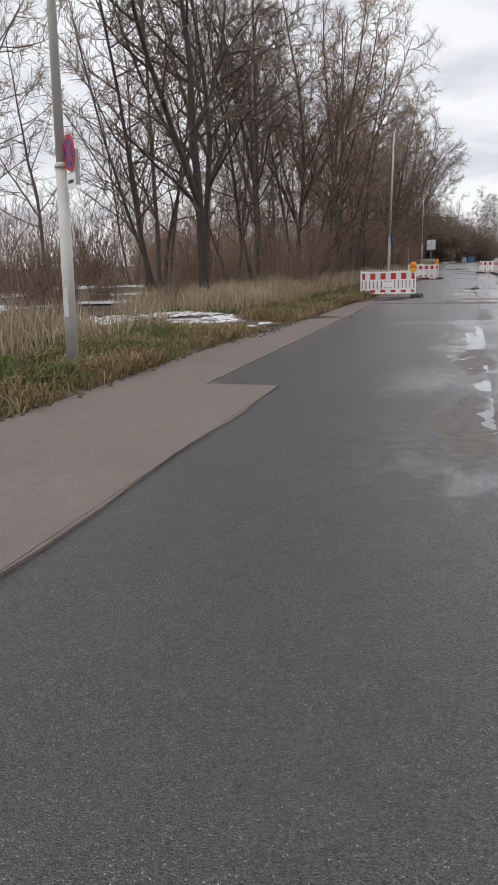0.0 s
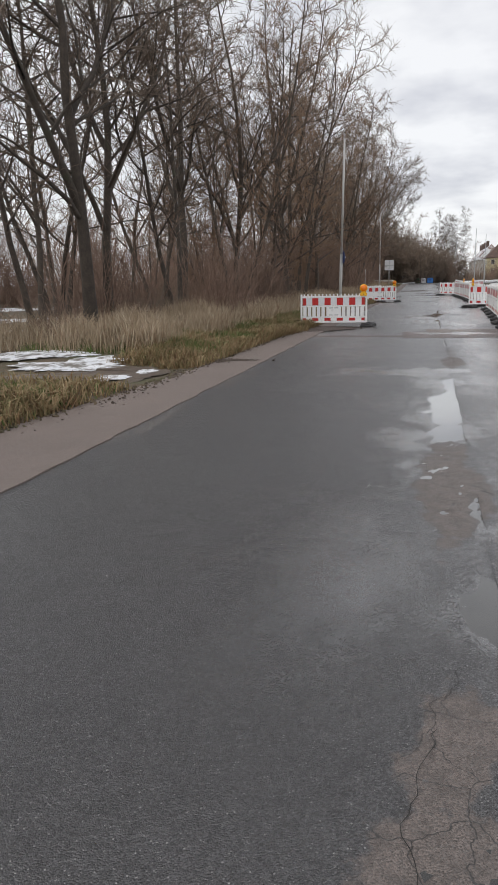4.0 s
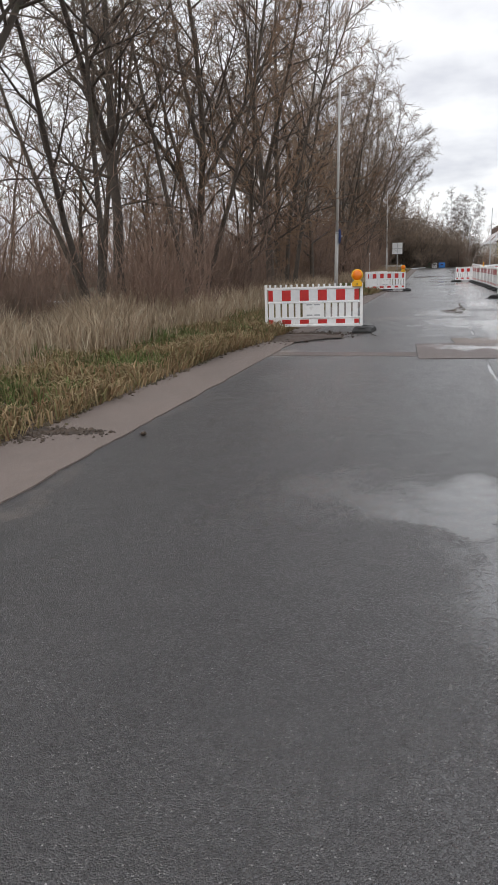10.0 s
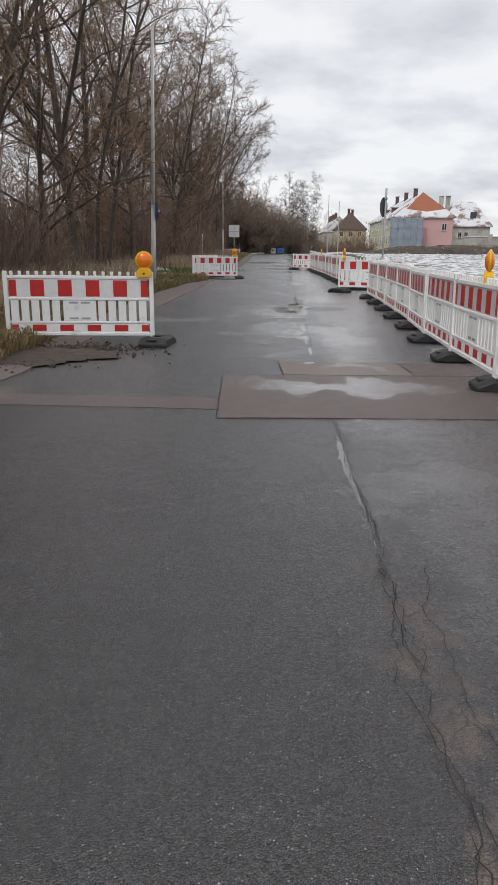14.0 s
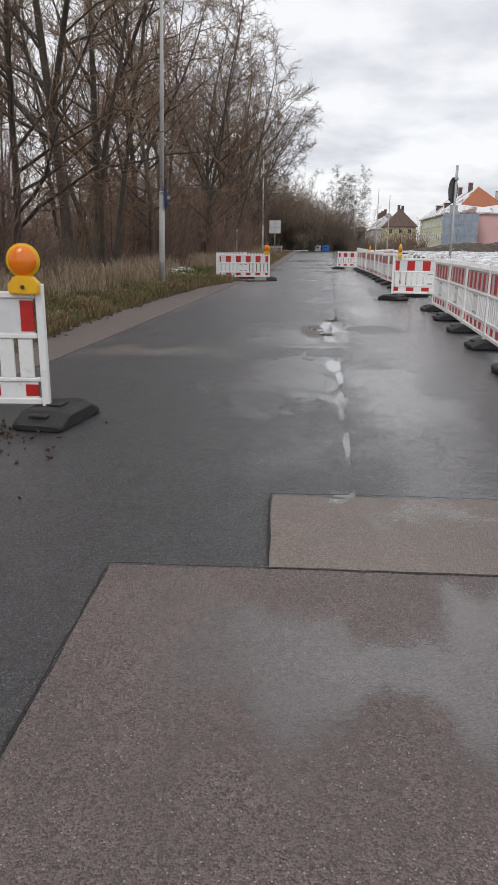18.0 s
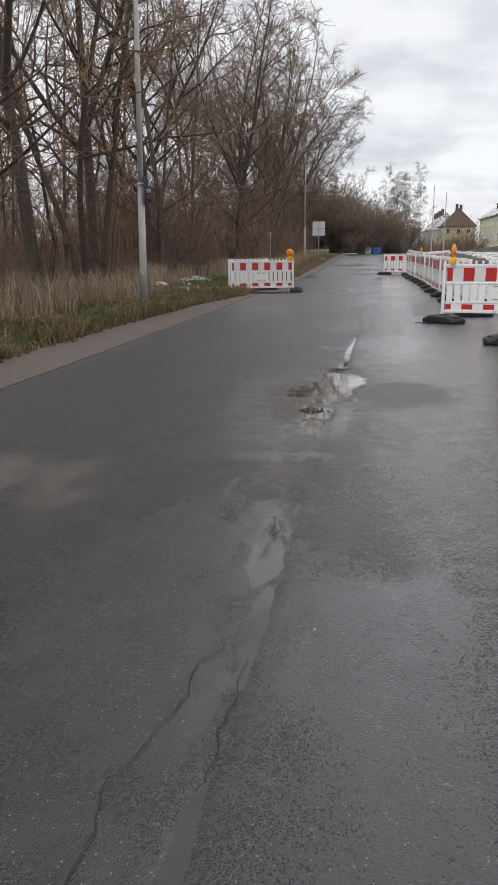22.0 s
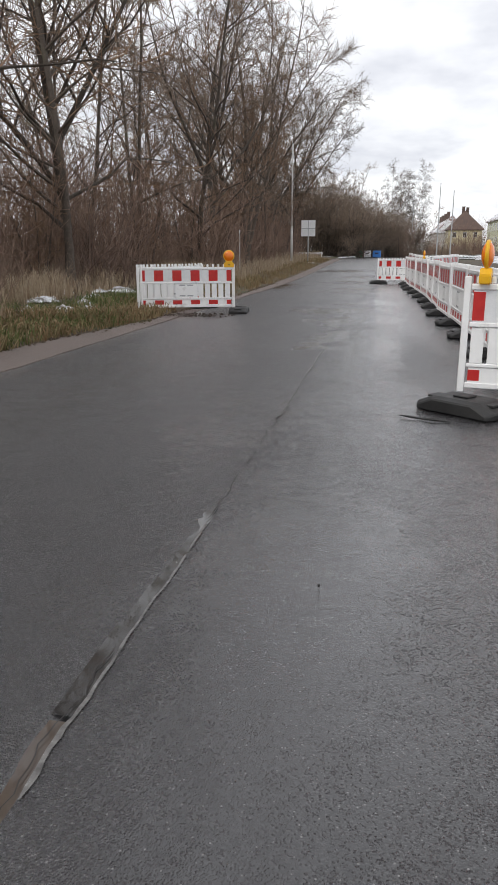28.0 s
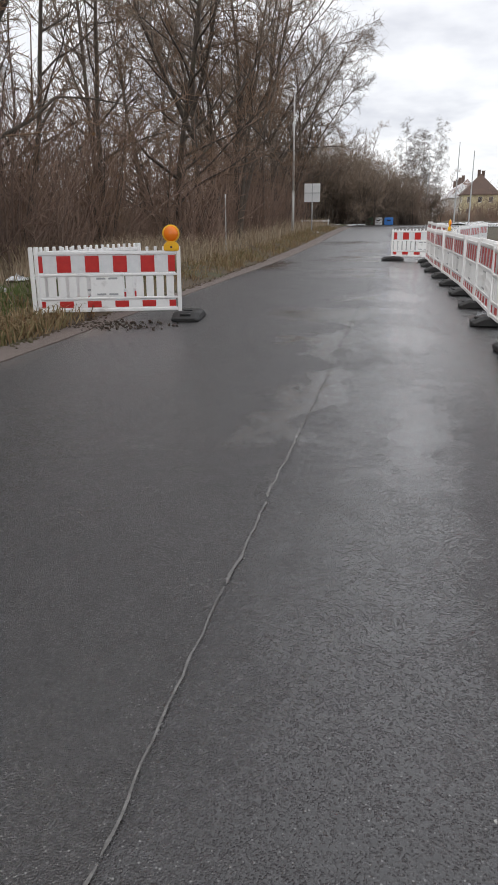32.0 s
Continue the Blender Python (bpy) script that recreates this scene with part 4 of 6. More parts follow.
def snow_ground():
    verts, faces = [], []
    nx, ny = 40, 90
    for k in range(ny + 1):
        y = 14 + 122 * k / ny
        for j in range(nx + 1):
            x = 7.5 + 0.012 * max(0, y - 40) + (58 + 0.2 * y) * (j / nx) ** 1.6
            z = gz(y) + 0.03 + 0.12 * noise.noise((x * 0.4, y * 0.4, 3)) + 0.05 * noise.noise((x * 1.6, y * 1.6, 9)) + 0.06
            ragged = 1.3 * noise.noise((y * 0.35, 2, 2)) + 0.5 * noise.noise((y * 1.3, 5, 2))
            verts.append((x + ragged * max(0.0, 1 - j / 4), y + (2.2 * noise.noise((x * 0.3, 7, 1)) if k < 2 else 0), z if j and k else gz(y) - 0.06))
    w = nx + 1
    faces = [(k * w + j, k * w + j + 1, k * w + w + j + 1, k * w + w + j) for k in range(ny) for j in range(nx)]
    return tagged(from_arrays("snow_ground", verts, faces, "snow_field", smooth=True), "patchy snow on rough building ground", "snow", kind="structure")


snow_ground()


def earth_bank():
    verts, faces = [], []
    xs = steps((8, 60, 0.8))
    prof = ((-4.0, 0.0), (-2.6, 0.35), (-1.3, 0.85), (0.0, 1.15), (1.6, 1.2), (4.0, 1.1), (6.0, 0.0))
    for x in xs:
        for dy, z in prof:
            f = min(1.0, (x - 8) / 8)
            verts.append((x, 113 + dy + noise.noise((x * 0.3, dy, 2)), gz(113) - 0.05 + f * (z + (0.3 * noise.noise((x * 0.9, dy * 0.9, 7)) if z else 0))))
    w = len(prof)
    faces = [(k * w + j, (k + 1) * w + j, (k + 1) * w + j + 1, k * w + j + 1) for k in range(len(xs) - 1) for j in range(w - 1)]
    return tagged(from_arrays("earth_bank", verts, faces, "bank", smooth=True), "raised bank of brown soil and rubble", "bank", kind="structure")


earth_bank()


# ---- barriers ----
def barrier_panel(W, name="construction_barrier", label="white plastic construction barrier with red stripes", group="site fence panels", foil="foil_dimmed"):
    """One fence panel along +x from its origin at ground level, seen from -y and +y alike."""
    t = thing(name, label, "barrier", group)
    for x in (0.0, W - 0.055):
        part("post", box(x, x + 0.055, -0.025, 0.025, 0.10, 0.985, 0.006), "white_plastic", t)
    i0, i1 = 0.058, W - 0.058
    part("top_rail", box(i0, i1, -0.02, 0.02, 0.885, 0.93, 0.006), "white_plastic", t)
    part("middle_rail", box(i0, i1, -0.022, 0.022, 0.605, 0.64, 0.006), "white_plastic", t)
    part("lower_rail", box(i0, i1, -0.02, 0.02, 0.295, 0.325, 0.006), "white_plastic", t)
    part("bottom_rail", box(i0, i1, -0.022, 0.022, 0.13, 0.175, 0.006), "white_plastic", t)
    upper = part("upper_board", box(i0 + 0.02, i1 - 0.02, -0.008, 0.008, 0.642, 0.883), foil, t, "grey-white reflective board")
    lower = part("lower_board", box(i0 + 0.02, i1 - 0.02, -0.008, 0.008, 0.177, 0.293), "white_plastic", t)
    span = (i1 - i0 - 0.04) / 10.0
    for k in range(6):
        a = i0 + 0.02 + max(0.0, (2 * k - 0.5) * span)
        b = i0 + 0.02 + min(10 * span, (2 * k + 0.5) * span)
        if b <= a:
            continue
        part("red_field", box(a, b, -0.0105, 0.0105, 0.655, 0.87), "foil_red", upper, "red reflective field")
        part("red_field", box(a, b, -0.0105, 0.0105, 0.19, 0.275), "foil_red", lower, "red reflective field")
    n = 17
    for k in range(n):
        x = i0 + (k + 0.5) * (i1 - i0) / n
        part("tooth", box(x - 0.02, x + 0.02, -0.014, 0.014, 0.932, 0.985, 0.006), "white_plastic", t)
    mid0, mid1 = W / 2 - 0.22, W / 2 + 0.22
    bm = box(mid0, mid1, -0.012, 0.012, 0.327, 0.603, 0.004)
    part("centre_plate", bm, "white_plastic", t)
    for x0 in (mid0 + 0.08, mid0 + 0.24):
        for z0 in (0.35, 0.56):
            part("grip_slot", box(x0, x0 + 0.12, -0.014, 0.014, z0, z0 + 0.025), "galvanised", t, "grey grip slot")
    for side in (0, 1):
        a0, a1 = (i0 + 0.015, mid0 - 0.02) if side == 0 else (mid1 + 0.02, i1 - 0.015)
        ns = 5
        pitch = (a1 - a0) / ns
        for k in range(ns):
            part("slat", box(a0 + k * pitch + 0.008, a0 + (k + 1) * pitch - 0.028, -0.012, 0.012, 0.327, 0.603, 0.004), "white_plastic", t)
    return t


def rubber_foot():
    """Sloped base plate of recycled rubber, long side along x, centre at its origin."""
    t = thing("rubber_block", "black recycled rubber block holding up a barrier", "rubber block", "rubber blocks")
    bm = bmesh.new()
    prof = [(-0.35, 0.0), (-0.355, 0.055), (-0.2, 0.12), (0.2, 0.12), (0.355, 0.055), (0.35, 0.0)]
    rows = []
    for y, s, drop in ((-0.19, 0.9, 0.02), (-0.13, 1.0, 0.0), (0.13, 1.0, 0.0), (0.19, 0.9, 0.02)):
        rows.append([bm.verts.new((x * s, y, max(0.0, z - drop) if z > 0 else 0.0)) for x, z in prof])
    for a, b in zip(rows, rows[1:]):
        for k in range(len(prof)):
            bm.faces.new((a[k], a[(k + 1) % len(prof)], b[(k + 1) % len(prof)], b[k]))
    bm.faces.new(list(reversed(rows[0])))
    bm.faces.new(rows[-1])
    bmesh.ops.recalc_face_normals(bm, faces=bm.faces)
    bmesh.ops.bevel(bm, geom=[e for e in bm.edges if e.calc_face_angle(0) > 0.35], offset=0.01, segments=1, affect="EDGES")
    part("body", bm, "rubber", t)
    for x0, x1 in ((-0.30, -0.22), (0.22, 0.30)):
        part("grip", box(x0, x1, -0.07, 0.07, 0.085, 0.105, 0.004), "rubber", t)
    part("socket", box(-0.07, 0.07, -0.06, 0.06, 0.121, 0.135, 0.005), "rubber", t)
    return t


def warning_lamp(flat=True):
    """Amber site lamp that hangs on a panel's top rail; lens faces -y."""
    t = thing("warning_lamp", "amber round warning lamp in a yellow housing on a barrier", "lamp", "warning lamps")
    bm = bmesh.new()
    outline = [(-0.10, 0.0), (0.10, 0.0), (0.105, 0.07), (0.055, 0.125), (-0.055, 0.125), (-0.105, 0.07)]
    a = [bm.verts.new((x, -0.045, z)) for x, z in outline]
    b = [bm.verts.new((x, 0.045, z)) for x, z in outline]
    for k in range(6):
        bm.faces.new((a[k], a[(k + 1) % 6], b[(k + 1) % 6], b[k]))
    bm.faces.new(list(reversed(a)))
    bm.faces.new(b)
    bmesh.ops.recalc_face_normals(bm, faces=bm.faces)
    bmesh.ops.bevel(bm, geom=bm.edges[:], offset=0.008, segments=2, affect="EDGES")
    part("housing", bm, "yellow_plastic", t)
    turn = Matrix.Rotation(radians(90), 4, "X")
    part("rim", cyl(0.116, 0.116, 0.03, 28, Matrix.Translation((0, 0.015, 0.225)) @ turn, 0.006), "yellow_plastic", t, "yellow lens rim", True)
    bm = bmesh.new()
    bmesh.ops.create_uvsphere(bm, u_segments=28, v_segments=14, radius=0.102, matrix=Matrix.Translation((0, 0, 0.225)) @ Matrix.Diagonal((1, 0.5, 1, 1)))
    part("lens", bm, "amber", t, "amber ribbed lens", True)
    part("bolt", cyl(0.014, 0.014, 0.012, 10, Matrix.Translation((0, -0.045, 0.05)) @ turn), "dark_metal", t)
    return t


panel = barrier_panel(2.0, label="white plastic barrier with red stripes standing across the road", group="cross barriers", foil="foil_lit")
panel_f = barrier_panel(1.832)
panel_c = barrier_panel(2.0, label="white plastic barrier with red stripes closing the fence end", group="cross barriers", foil="foil_lit")
for tpl in (panel_f, panel_c):
    for o in tpl.children_recursive:
        o.data.transform(Matrix.Diagonal((1, 1, 1.06, 1)))
foot = rubber_foot()
lamp = warning_lamp()
used = set()


def put_thing(ob, m):
    """The first call moves the thing itself, later ones copy it."""
    if ob.name in used:
        return copy_thing(ob, m)
    used.add(ob.name)
    ob.matrix_basis = m
    return ob


def span_panel(tpl, a, b, z=0.0, lean=0.0):
    """A panel from point a towards point b."""
    yaw = math.degrees(math.atan2(b[1] - a[1], b[0] - a[0]))
    return put_thing(tpl, pose(a[0], a[1], gz(a[1]) + z, lean, 0, yaw))


def put_foot(x, y, turn=0.0):
    return put_thing(foot, pose(x, y, gz(y) + (0.007 if x > 0 else 0.001), 0, 0, turn))


# barriers on the verge side
span_panel(panel, (-4.145, 24.0), (-2.115, 24.19))
put_foot(-2.12, 24.22, 84)
put_thing(lamp, pose(-2.265, 24.14, 0.915, 0, 0, 4))
span_panel(panel, (-4.20, 45.32), (-2.29, 46.0))
put_foot(-2.24, 46.06, 96)
put_thing(lamp, pose(-2.43, 45.96, 0.925, 0, 0, 15))
b3 = span_panel(panel, (-4.12, 45.33), (-3.35, 47.1))
tagged(b3, "white plastic construction barrier standing behind another one")
put_foot(-3.3, 47.1, 60)

# fence along the excavation, near part


def fence_x(y):
    ks = ((8, 1.72), (16, 1.68), (20, 1.66), (23, 1.67), (25, 1.71), (27, 1.79), (29, 1.87), (31, 1.92), (33, 1.95), (36, 1.98), (40, 1.98), (43, 1.9), (46, 1.78), (50, 1.74), (54, 1.58), (57, 1.45), (61, 1.36), (90, 1.3))
    for (ya, xa), (yb, xb) in zip(ks, ks[1:]):
        if y <= yb:
            return xa + (xb - xa) * (y - ya) / (yb - ya)
    return ks[-1][1]


rf = random.Random(3)
posts = [34.25 + 1.845 * k for k in range(-11, 1)]
pts = [(fence_x(y) + rf.uniform(-0.015, 0.015), y) for y in posts]
for k, (a, b) in enumerate(zip(pts, pts[1:])):
    span_panel(panel_f, a, b, rf.uniform(-0.012, 0.012), rf.uniform(-1.2, 1.2))
for x, y in pts:
    put_foot(x + 0.13, y + 0.02, rf.uniform(-6, 6))
put_thing(lamp, pose(1.69, 22.0, 0.98, 0, 0, 76))

# cross panel and far part
span_panel(panel_c, (1.40, 37.51), (3.33, 37.2))
put_foot(1.43, 37.15, -40)
put_foot(3.3, 37.2, 0)
put_thing(lamp, pose(1.56, 37.5, 0.985, 0, 0, 78))
posts2 = [38.5 + 1.91 * k for k in range(0, 12)]
pts2 = [(fence_x(y) + rf.uniform(-0.02, 0.02), y) for y in posts2]
for a, b in zip(pts2, pts2[1:]):
    span_panel(panel_f, a, b, rf.uniform(-0.012, 0.012), rf.uniform(-1.2, 1.2))
for x, y in pts2:
    put_foot(x + 0.12, y, rf.uniform(-6, 6))
span_panel(panel, (0.34, 60.44), (2.28, 60.2))
put_foot(0.4, 60.4, 4)
put_foot(2.3, 60.2, 0)
put_thing(lamp, pose(2.1, 60.22, gz(60.2) + 0.925, 0, 0, 80))
# panels round the trench beyond
for a, b in (((2.5, 39.6), (2.9, 41.5)), ((2.9, 41.53), (3.3, 43.4)), ((3.3, 43.43), (3.7, 45.3)), ((3.7, 45.33), (4.1, 47.2)), ((2.5, 61.6), (3.0, 63.4)), ((3.0, 63.45), (3.5, 65.3)), ((3.5, 65.35), (4.0, 67.2)), ((2.2, 62.6), (2.1, 64.6)), ((2.1, 64.65), (2.0, 66.6)), ((2.0, 66.65), (1.9, 68.6)), ((1.9, 68.65), (1.8, 70.6))):
    span_panel(panel_f, a, b)
    put_foot(a[0] + 0.1, a[1], 10)


# ---- poles and signs ----
def lamp_post(x, y, h, lean=0.0):
    t = thing("street_lamp_post", "pale grey painted steel lamp post in the grass verge", "lamp post", "lamp posts", pose(x, y, verge_z(x, y) - 0.05, 0, lean, 0))
    part("shaft", cyl(0.085, 0.07, h * 0.32, 16), "pole_paint", t, "", True)
    part("upper_shaft", cyl(0.06, 0.042, h * 0.68, 14, Matrix.Translation((0, 0, h * 0.32))), "pole_paint", t, "", True)
    part("collar", cyl(0.088, 0.064, 0.06, 16, Matrix.Translation((0, 0, h * 0.32 - 0.03))), "pole_paint", t, "", True)
    part("service_door", box(-0.035, 0.035, -0.091, -0.07, 0.7, 1.05, 0.004), "pole_paint", t)
    part("cap", cyl(0.05, 0.02, 0.06, 12, Matrix.Translation((0, 0, h))), "galvanised", t, "", True)
    return t


lamp_post(-5.26, 5.63, 8.0, 1.8)
lamp_post(-4.83, 39.36, 8.0, 1.2)
lamp_post(-5.6, 79.3, 7.4, 0.0)

turn_x = Matrix.Rotation(radians(90), 4, "X")
no_stop = thing("no_stopping_sign", "round red and blue no stopping sign clamped to a lamp post", "road sign", m=pose(-4.97, 5.5, 2.74, 0, 0, -42))
part("disc", cyl(0.21, 0.21, 0.012, 32, Matrix.Translation((0, 0, 0)) @ turn_x), "sign_red", no_stop, "red round disc")
part("blue_field", cyl(0.165, 0.165, 0.004, 32, Matrix.Translation((0, -0.0125, 0)) @ turn_x), "sign_blue", no_stop, "blue field")
for a in (45, -45):
    bmx = box(-0.15, 0.15, -0.0205, -0.0175, -0.022, 0.022)
    bmesh.ops.rotate(bmx, cent=(0, 0, 0), matrix=Matrix.Rotation(radians(a), 3, "Y"), verts=bmx.verts)
    part("red_bar", bmx, "sign_red", no_stop)
part("plate", box(-0.16, 0.16, -0.012, 0.0, -0.42, -0.24, 0.003), "sign_white", no_stop, "white extra plate")
part("writing_bar", box(-0.1, 0.1, -0.015, -0.0125, -0.35, -0.31), "dark_metal", no_stop)
part("clamp", box(-0.03, 0.03, 0.0, 0.10, -0.36, 0.05, 0.004), "galvanised", no_stop)

blue_sign = thing("road_sign", "small blue sign on a lamp post seen from its edge", "road sign", m=pose(-4.66, 39.3, 2.48, 0, 0, -72))
part("disc", cyl(0.29, 0.29, 0.012, 28, turn_x), "sign_blue", blue_sign, "blue round disc")
part("back", cyl(0.29, 0.29, 0.004, 28, Matrix.Translation((0, 0.0125, 0)) @ turn_x), "dark_metal", blue_sign)
part("clamp", box(-0.03, 0.03, 0.017, 0.11, -0.04, 0.04, 0.004), "galvanised", blue_sign)

edge_sign = thing("road_sign", "round dark road sign seen from its edge on a galvanised pole", "road sign", m=pose(2.74, 37.4, 0))
part("pole", cyl(0.031, 0.031, 3.1, 14), "galvanised", edge_sign, "", True)
bms = cyl(0.29, 0.29, 0.014, 32, Matrix.Translation((-0.06, 0, 2.55)) @ Matrix.Rotation(radians(60), 4, "Z") @ turn_x)
part("disc", bms, "dark_metal", edge_sign, "dark round disc")
bms = cyl(0.2, 0.2, 0.004, 32, Matrix.Translation((-0.075, 0.01, 2.55)) @ Matrix.Rotation(radians(60), 4, "Z") @ turn_x)
part("face", bms, "sign_red", edge_sign)
bms = box(-0.13, 0.13, -0.006, 0.006, 2.02, 2.22, 0.002)
bmesh.ops.rotate(bms, cent=(0, 0, 0), matrix=Matrix.Rotation(radians(35), 3, "Z"), verts=bms.verts)
part("plate", bms, "galvanised", edge_sign, "small grey plate")
part("clamp", box(-0.05, 0.05, -0.05, 0.05, 2.78, 2.83, 0.004), "galvanised", edge_sign)

board = thing("notice_board", "white square board with a cross frame on a thin post", "road sign", m=pose(-4.75, 81.5, gz(81.5)))
part("post", cyl(0.04, 0.04, 2.9, 12), "galvanised", board, "", True)
part("panel", box(-0.48, 0.48, -0.06, -0.045, 1.85, 2.9, 0.004), "sign_white", board, "white board")
part("crossbar", box(-0.48, 0.48, -0.075, -0.062, 2.34, 2.38), "galvanised", board)
part("upright", box(-0.02, 0.02, -0.075, -0.062, 1.85, 2.9), "galvanised", board)
part("base", box(-0.45, 0.45, -0.25, 0.25, 0, 0.12, 0.02), "white_plastic", board)

marker = thing("marker_post", "thin pale marker stick in the verge", "post", m=pose(-5.6, 62.4, gz(62.4) + 0.1))
part("stick", cyl(0.025, 0.02, 1.9, 8), "pole_paint", marker)
part("cap", cyl(0.026, 0.026, 0.12, 8, Matrix.Translation((0, 0, 1.9))), "sign_white", marker)

for x, y, h in ((5.45, 108.0, 7.2), (6.7, 107.0, 6.4), (3.2, 118.0, 7.0), (58, 150, 11.0), (66, 150, 10.0)):
    fp = thing("flag_pole", "slim grey pole rising above the site", "pole", "slim poles", pose(x, y, gz(y) - 0.08))
    part("lower_tube", cyl(0.075, 0.06, h * 0.5, 10), "galvanised", fp)
    part("upper_tube", cyl(0.05, 0.035, h * 0.5, 10, Matrix.Translation((0, 0, h * 0.5))), "galvanised", fp)
    part("cap", cyl(0.06, 0.02, 0.08, 10, Matrix.Translation((0, 0, h))), "galvanised", fp)

# far end of the street
for x, w, mt, lab in ((-0.5, 0.95, "box_blue", "blue recycling container at the crossing"), (-1.45, 0.85, "sign_white", "white recycling container at the crossing"), (-2.25, 0.75, "box_green", "green recycling container at the crossing")):
    if mt not in M:
        M[mt] = plain(mt, *(((0.03, 0.16, 0.5), (0.05, 0.22, 0.6)) if "blue" in mt else ((0.03, 0.12, 0.06), (0.05, 0.18, 0.09))), 4.0, (0.4, 0.6))
    c = thing("recycling_container", lab, "container", "recycling containers", pose(x, 106.0, gz(106)) @ Matrix.Diagonal((0.85, 0.85, 0.62, 1.0)))
    part("body", box(-w / 2, w / 2, -0.5, 0.5, 0.06, 1.0, 0.05), mt, c)
    part("lid", box(-w / 2 + 0.03, w / 2 - 0.03, -0.45, 0.45, 1.0, 1.12, 0.04), mt, c)
    part("base", box(-w / 2 + 0.05, w / 2 - 0.05, -0.42, 0.42, 0.0, 0.058), "dark_metal", c)
    part("hatch", box(-0.2, 0.2, -0.515, -0.5, 0.62, 0.8, 0.004), "dark_metal", c)
tagged(strip_mesh("snow_bank", lambda y: -30, lambda y: -2.5, 102.7, 103.8, 0.3, 0.10, "snow", thick=0.1, across=30, rough_z=0.2), "low bank of snow along the crossing street", "snow", kind="structure")
tagged(strip_mesh("snow_bank", lambda y: 3.0, lambda y: 40, 102.7, 103.8, 0.3, 0.14, "snow", thick=0.1, across=30, rough_z=0.2), "low bank of snow along the crossing street", "snow", kind="structure")
rail = thing("guard_rail", "low white rail along the crossing street", "rail", m=pose(-13.0, 94.6, gz(94.6)))
for k in range(5):
    part("post", box(k * 2.0 - 0.04, k * 2.0 + 0.04, -0.04, 0.04, 0, 0.62, 0.005), "sign_white", rail)
part("beam", box(-0.1, 8.1, -0.07, -0.043, 0.4, 0.56, 0.008), "sign_white", rail)


# ---- houses ----
M["plaster_yellow"] = plain("yellow_plaster", (0.50, 0.44, 0.27), (0.60, 0.53, 0.34), 0.5, (0.8, 0.9), 12.0, 0.2)
M["plaster_green"] = plain("pale_green_plaster", (0.48, 0.49, 0.35), (0.58, 0.58, 0.42), 0.5, (0.8, 0.9), 12.0, 0.2)
M["plaster_pink"] = plain("pink_plaster", (0.60, 0.36, 0.36), (0.68, 0.42, 0.42), 0.5, (0.8, 0.9), 12.0, 0.2)
M["plaster_grey"] = plain("grey_white_plaster", (0.44, 0.42, 0.39), (0.56, 0.54, 0.50), 0.5, (0.8, 0.9), 12.0, 0.2, dirt=(0.28, 0.25, 0.22), dirt_scale=0.4)
M["roof_brown"] = plain("brown_roof_tiles", (0.075, 0.050, 0.042), (0.13, 0.085, 0.068), 0.8, (0.7, 0.9), 6.0, 0.5, 0.05)
M["roof_orange"] = plain("orange_roof_tiles", (0.30, 0.105, 0.055), (0.40, 0.15, 0.08), 0.8, (0.7, 0.9), 6.0, 0.5, 0.05)
M["roof_snow"] = plain("snowy_roof_tiles", (0.60, 0.61, 0.64), (0.74, 0.75, 0.77), 0.5, (0.6, 0.8), 6.0, 0.4, 0.05, dirt=(0.20, 0.105, 0.08), dirt_cut=(0.50, 0.58), dirt_scale=0.35)
M["net_blue"] = plain("blue_scaffold_net", (0.24, 0.29, 0.37), (0.36, 0.41, 0.48), 0.9, (0.7, 0.9), 9.0, 0.4, 0.05)
M["window_dark"] = plain("dark_window_glass", (0.02, 0.024, 0.03), (0.05, 0.055, 0.062), 0.7, (0.05, 0.12), 4.0, 0.0)
M["stone_wall"] = plain("rendered_wall", (0.36, 0.34, 0.31), (0.50, 0.48, 0.44), 0.5, (0.8, 0.9), 8.0, 0.3, dirt=(0.22, 0.2, 0.17), dirt_scale=0.3)
M["roof_green"] = plain("green_dormer_cladding", (0.03, 0.08, 0.065), (0.05, 0.11, 0.09), 0.6, (0.6, 0.8), 8.0, 0.2)


def roof_mesh(x0, x1, y0, y1, ze, zr, hip0, hip1, axis="y", over=0.45):
    """Hipped or gabled roof; the ridge runs along the axis, hips draw it in."""
    bm = bmesh.new()
    x0, x1, y0, y1 = x0 - over, x1 + over, y0 - over, y1 + over
    if axis == "y":
        r0, r1 = ((x0 + x1) / 2, y0 + hip0, zr), ((x0 + x1) / 2, y1 - hip1, zr)
    else:
        r0, r1 = (x0 + hip0, (y0 + y1) / 2, zr), (x1 - hip1, (y0 + y1) / 2, zr)
    c = [bm.verts.new(p) for p in ((x0, y0, ze), (x1, y0, ze), (x1, y1, ze), (x0, y1, ze))]
    d = [bm.verts.new((v.co.x, v.co.y, ze - 0.25)) for v in c]
    a, b = bm.verts.new(r0), bm.verts.new(r1)
    if axis == "y":
        fs = [(c[0], c[1], a), (c[1], c[2], b, a), (c[2], c[3], b), (c[3], c[0], a, b)]
    else:
        fs = [(c[0], c[1], b, a), (c[1], c[2], b), (c[2], c[3], a, b), (c[3], c[0], a)]
    for f in fs:
        bm.faces.new(f)
    for k in range(4):
        bm.faces.new((c[k], d[k], d[(k + 1) % 4], c[(k + 1) % 4]))
    bm.faces.new(d)
    bmesh.ops.recalc_face_normals(bm, faces=bm.faces)
    return bm


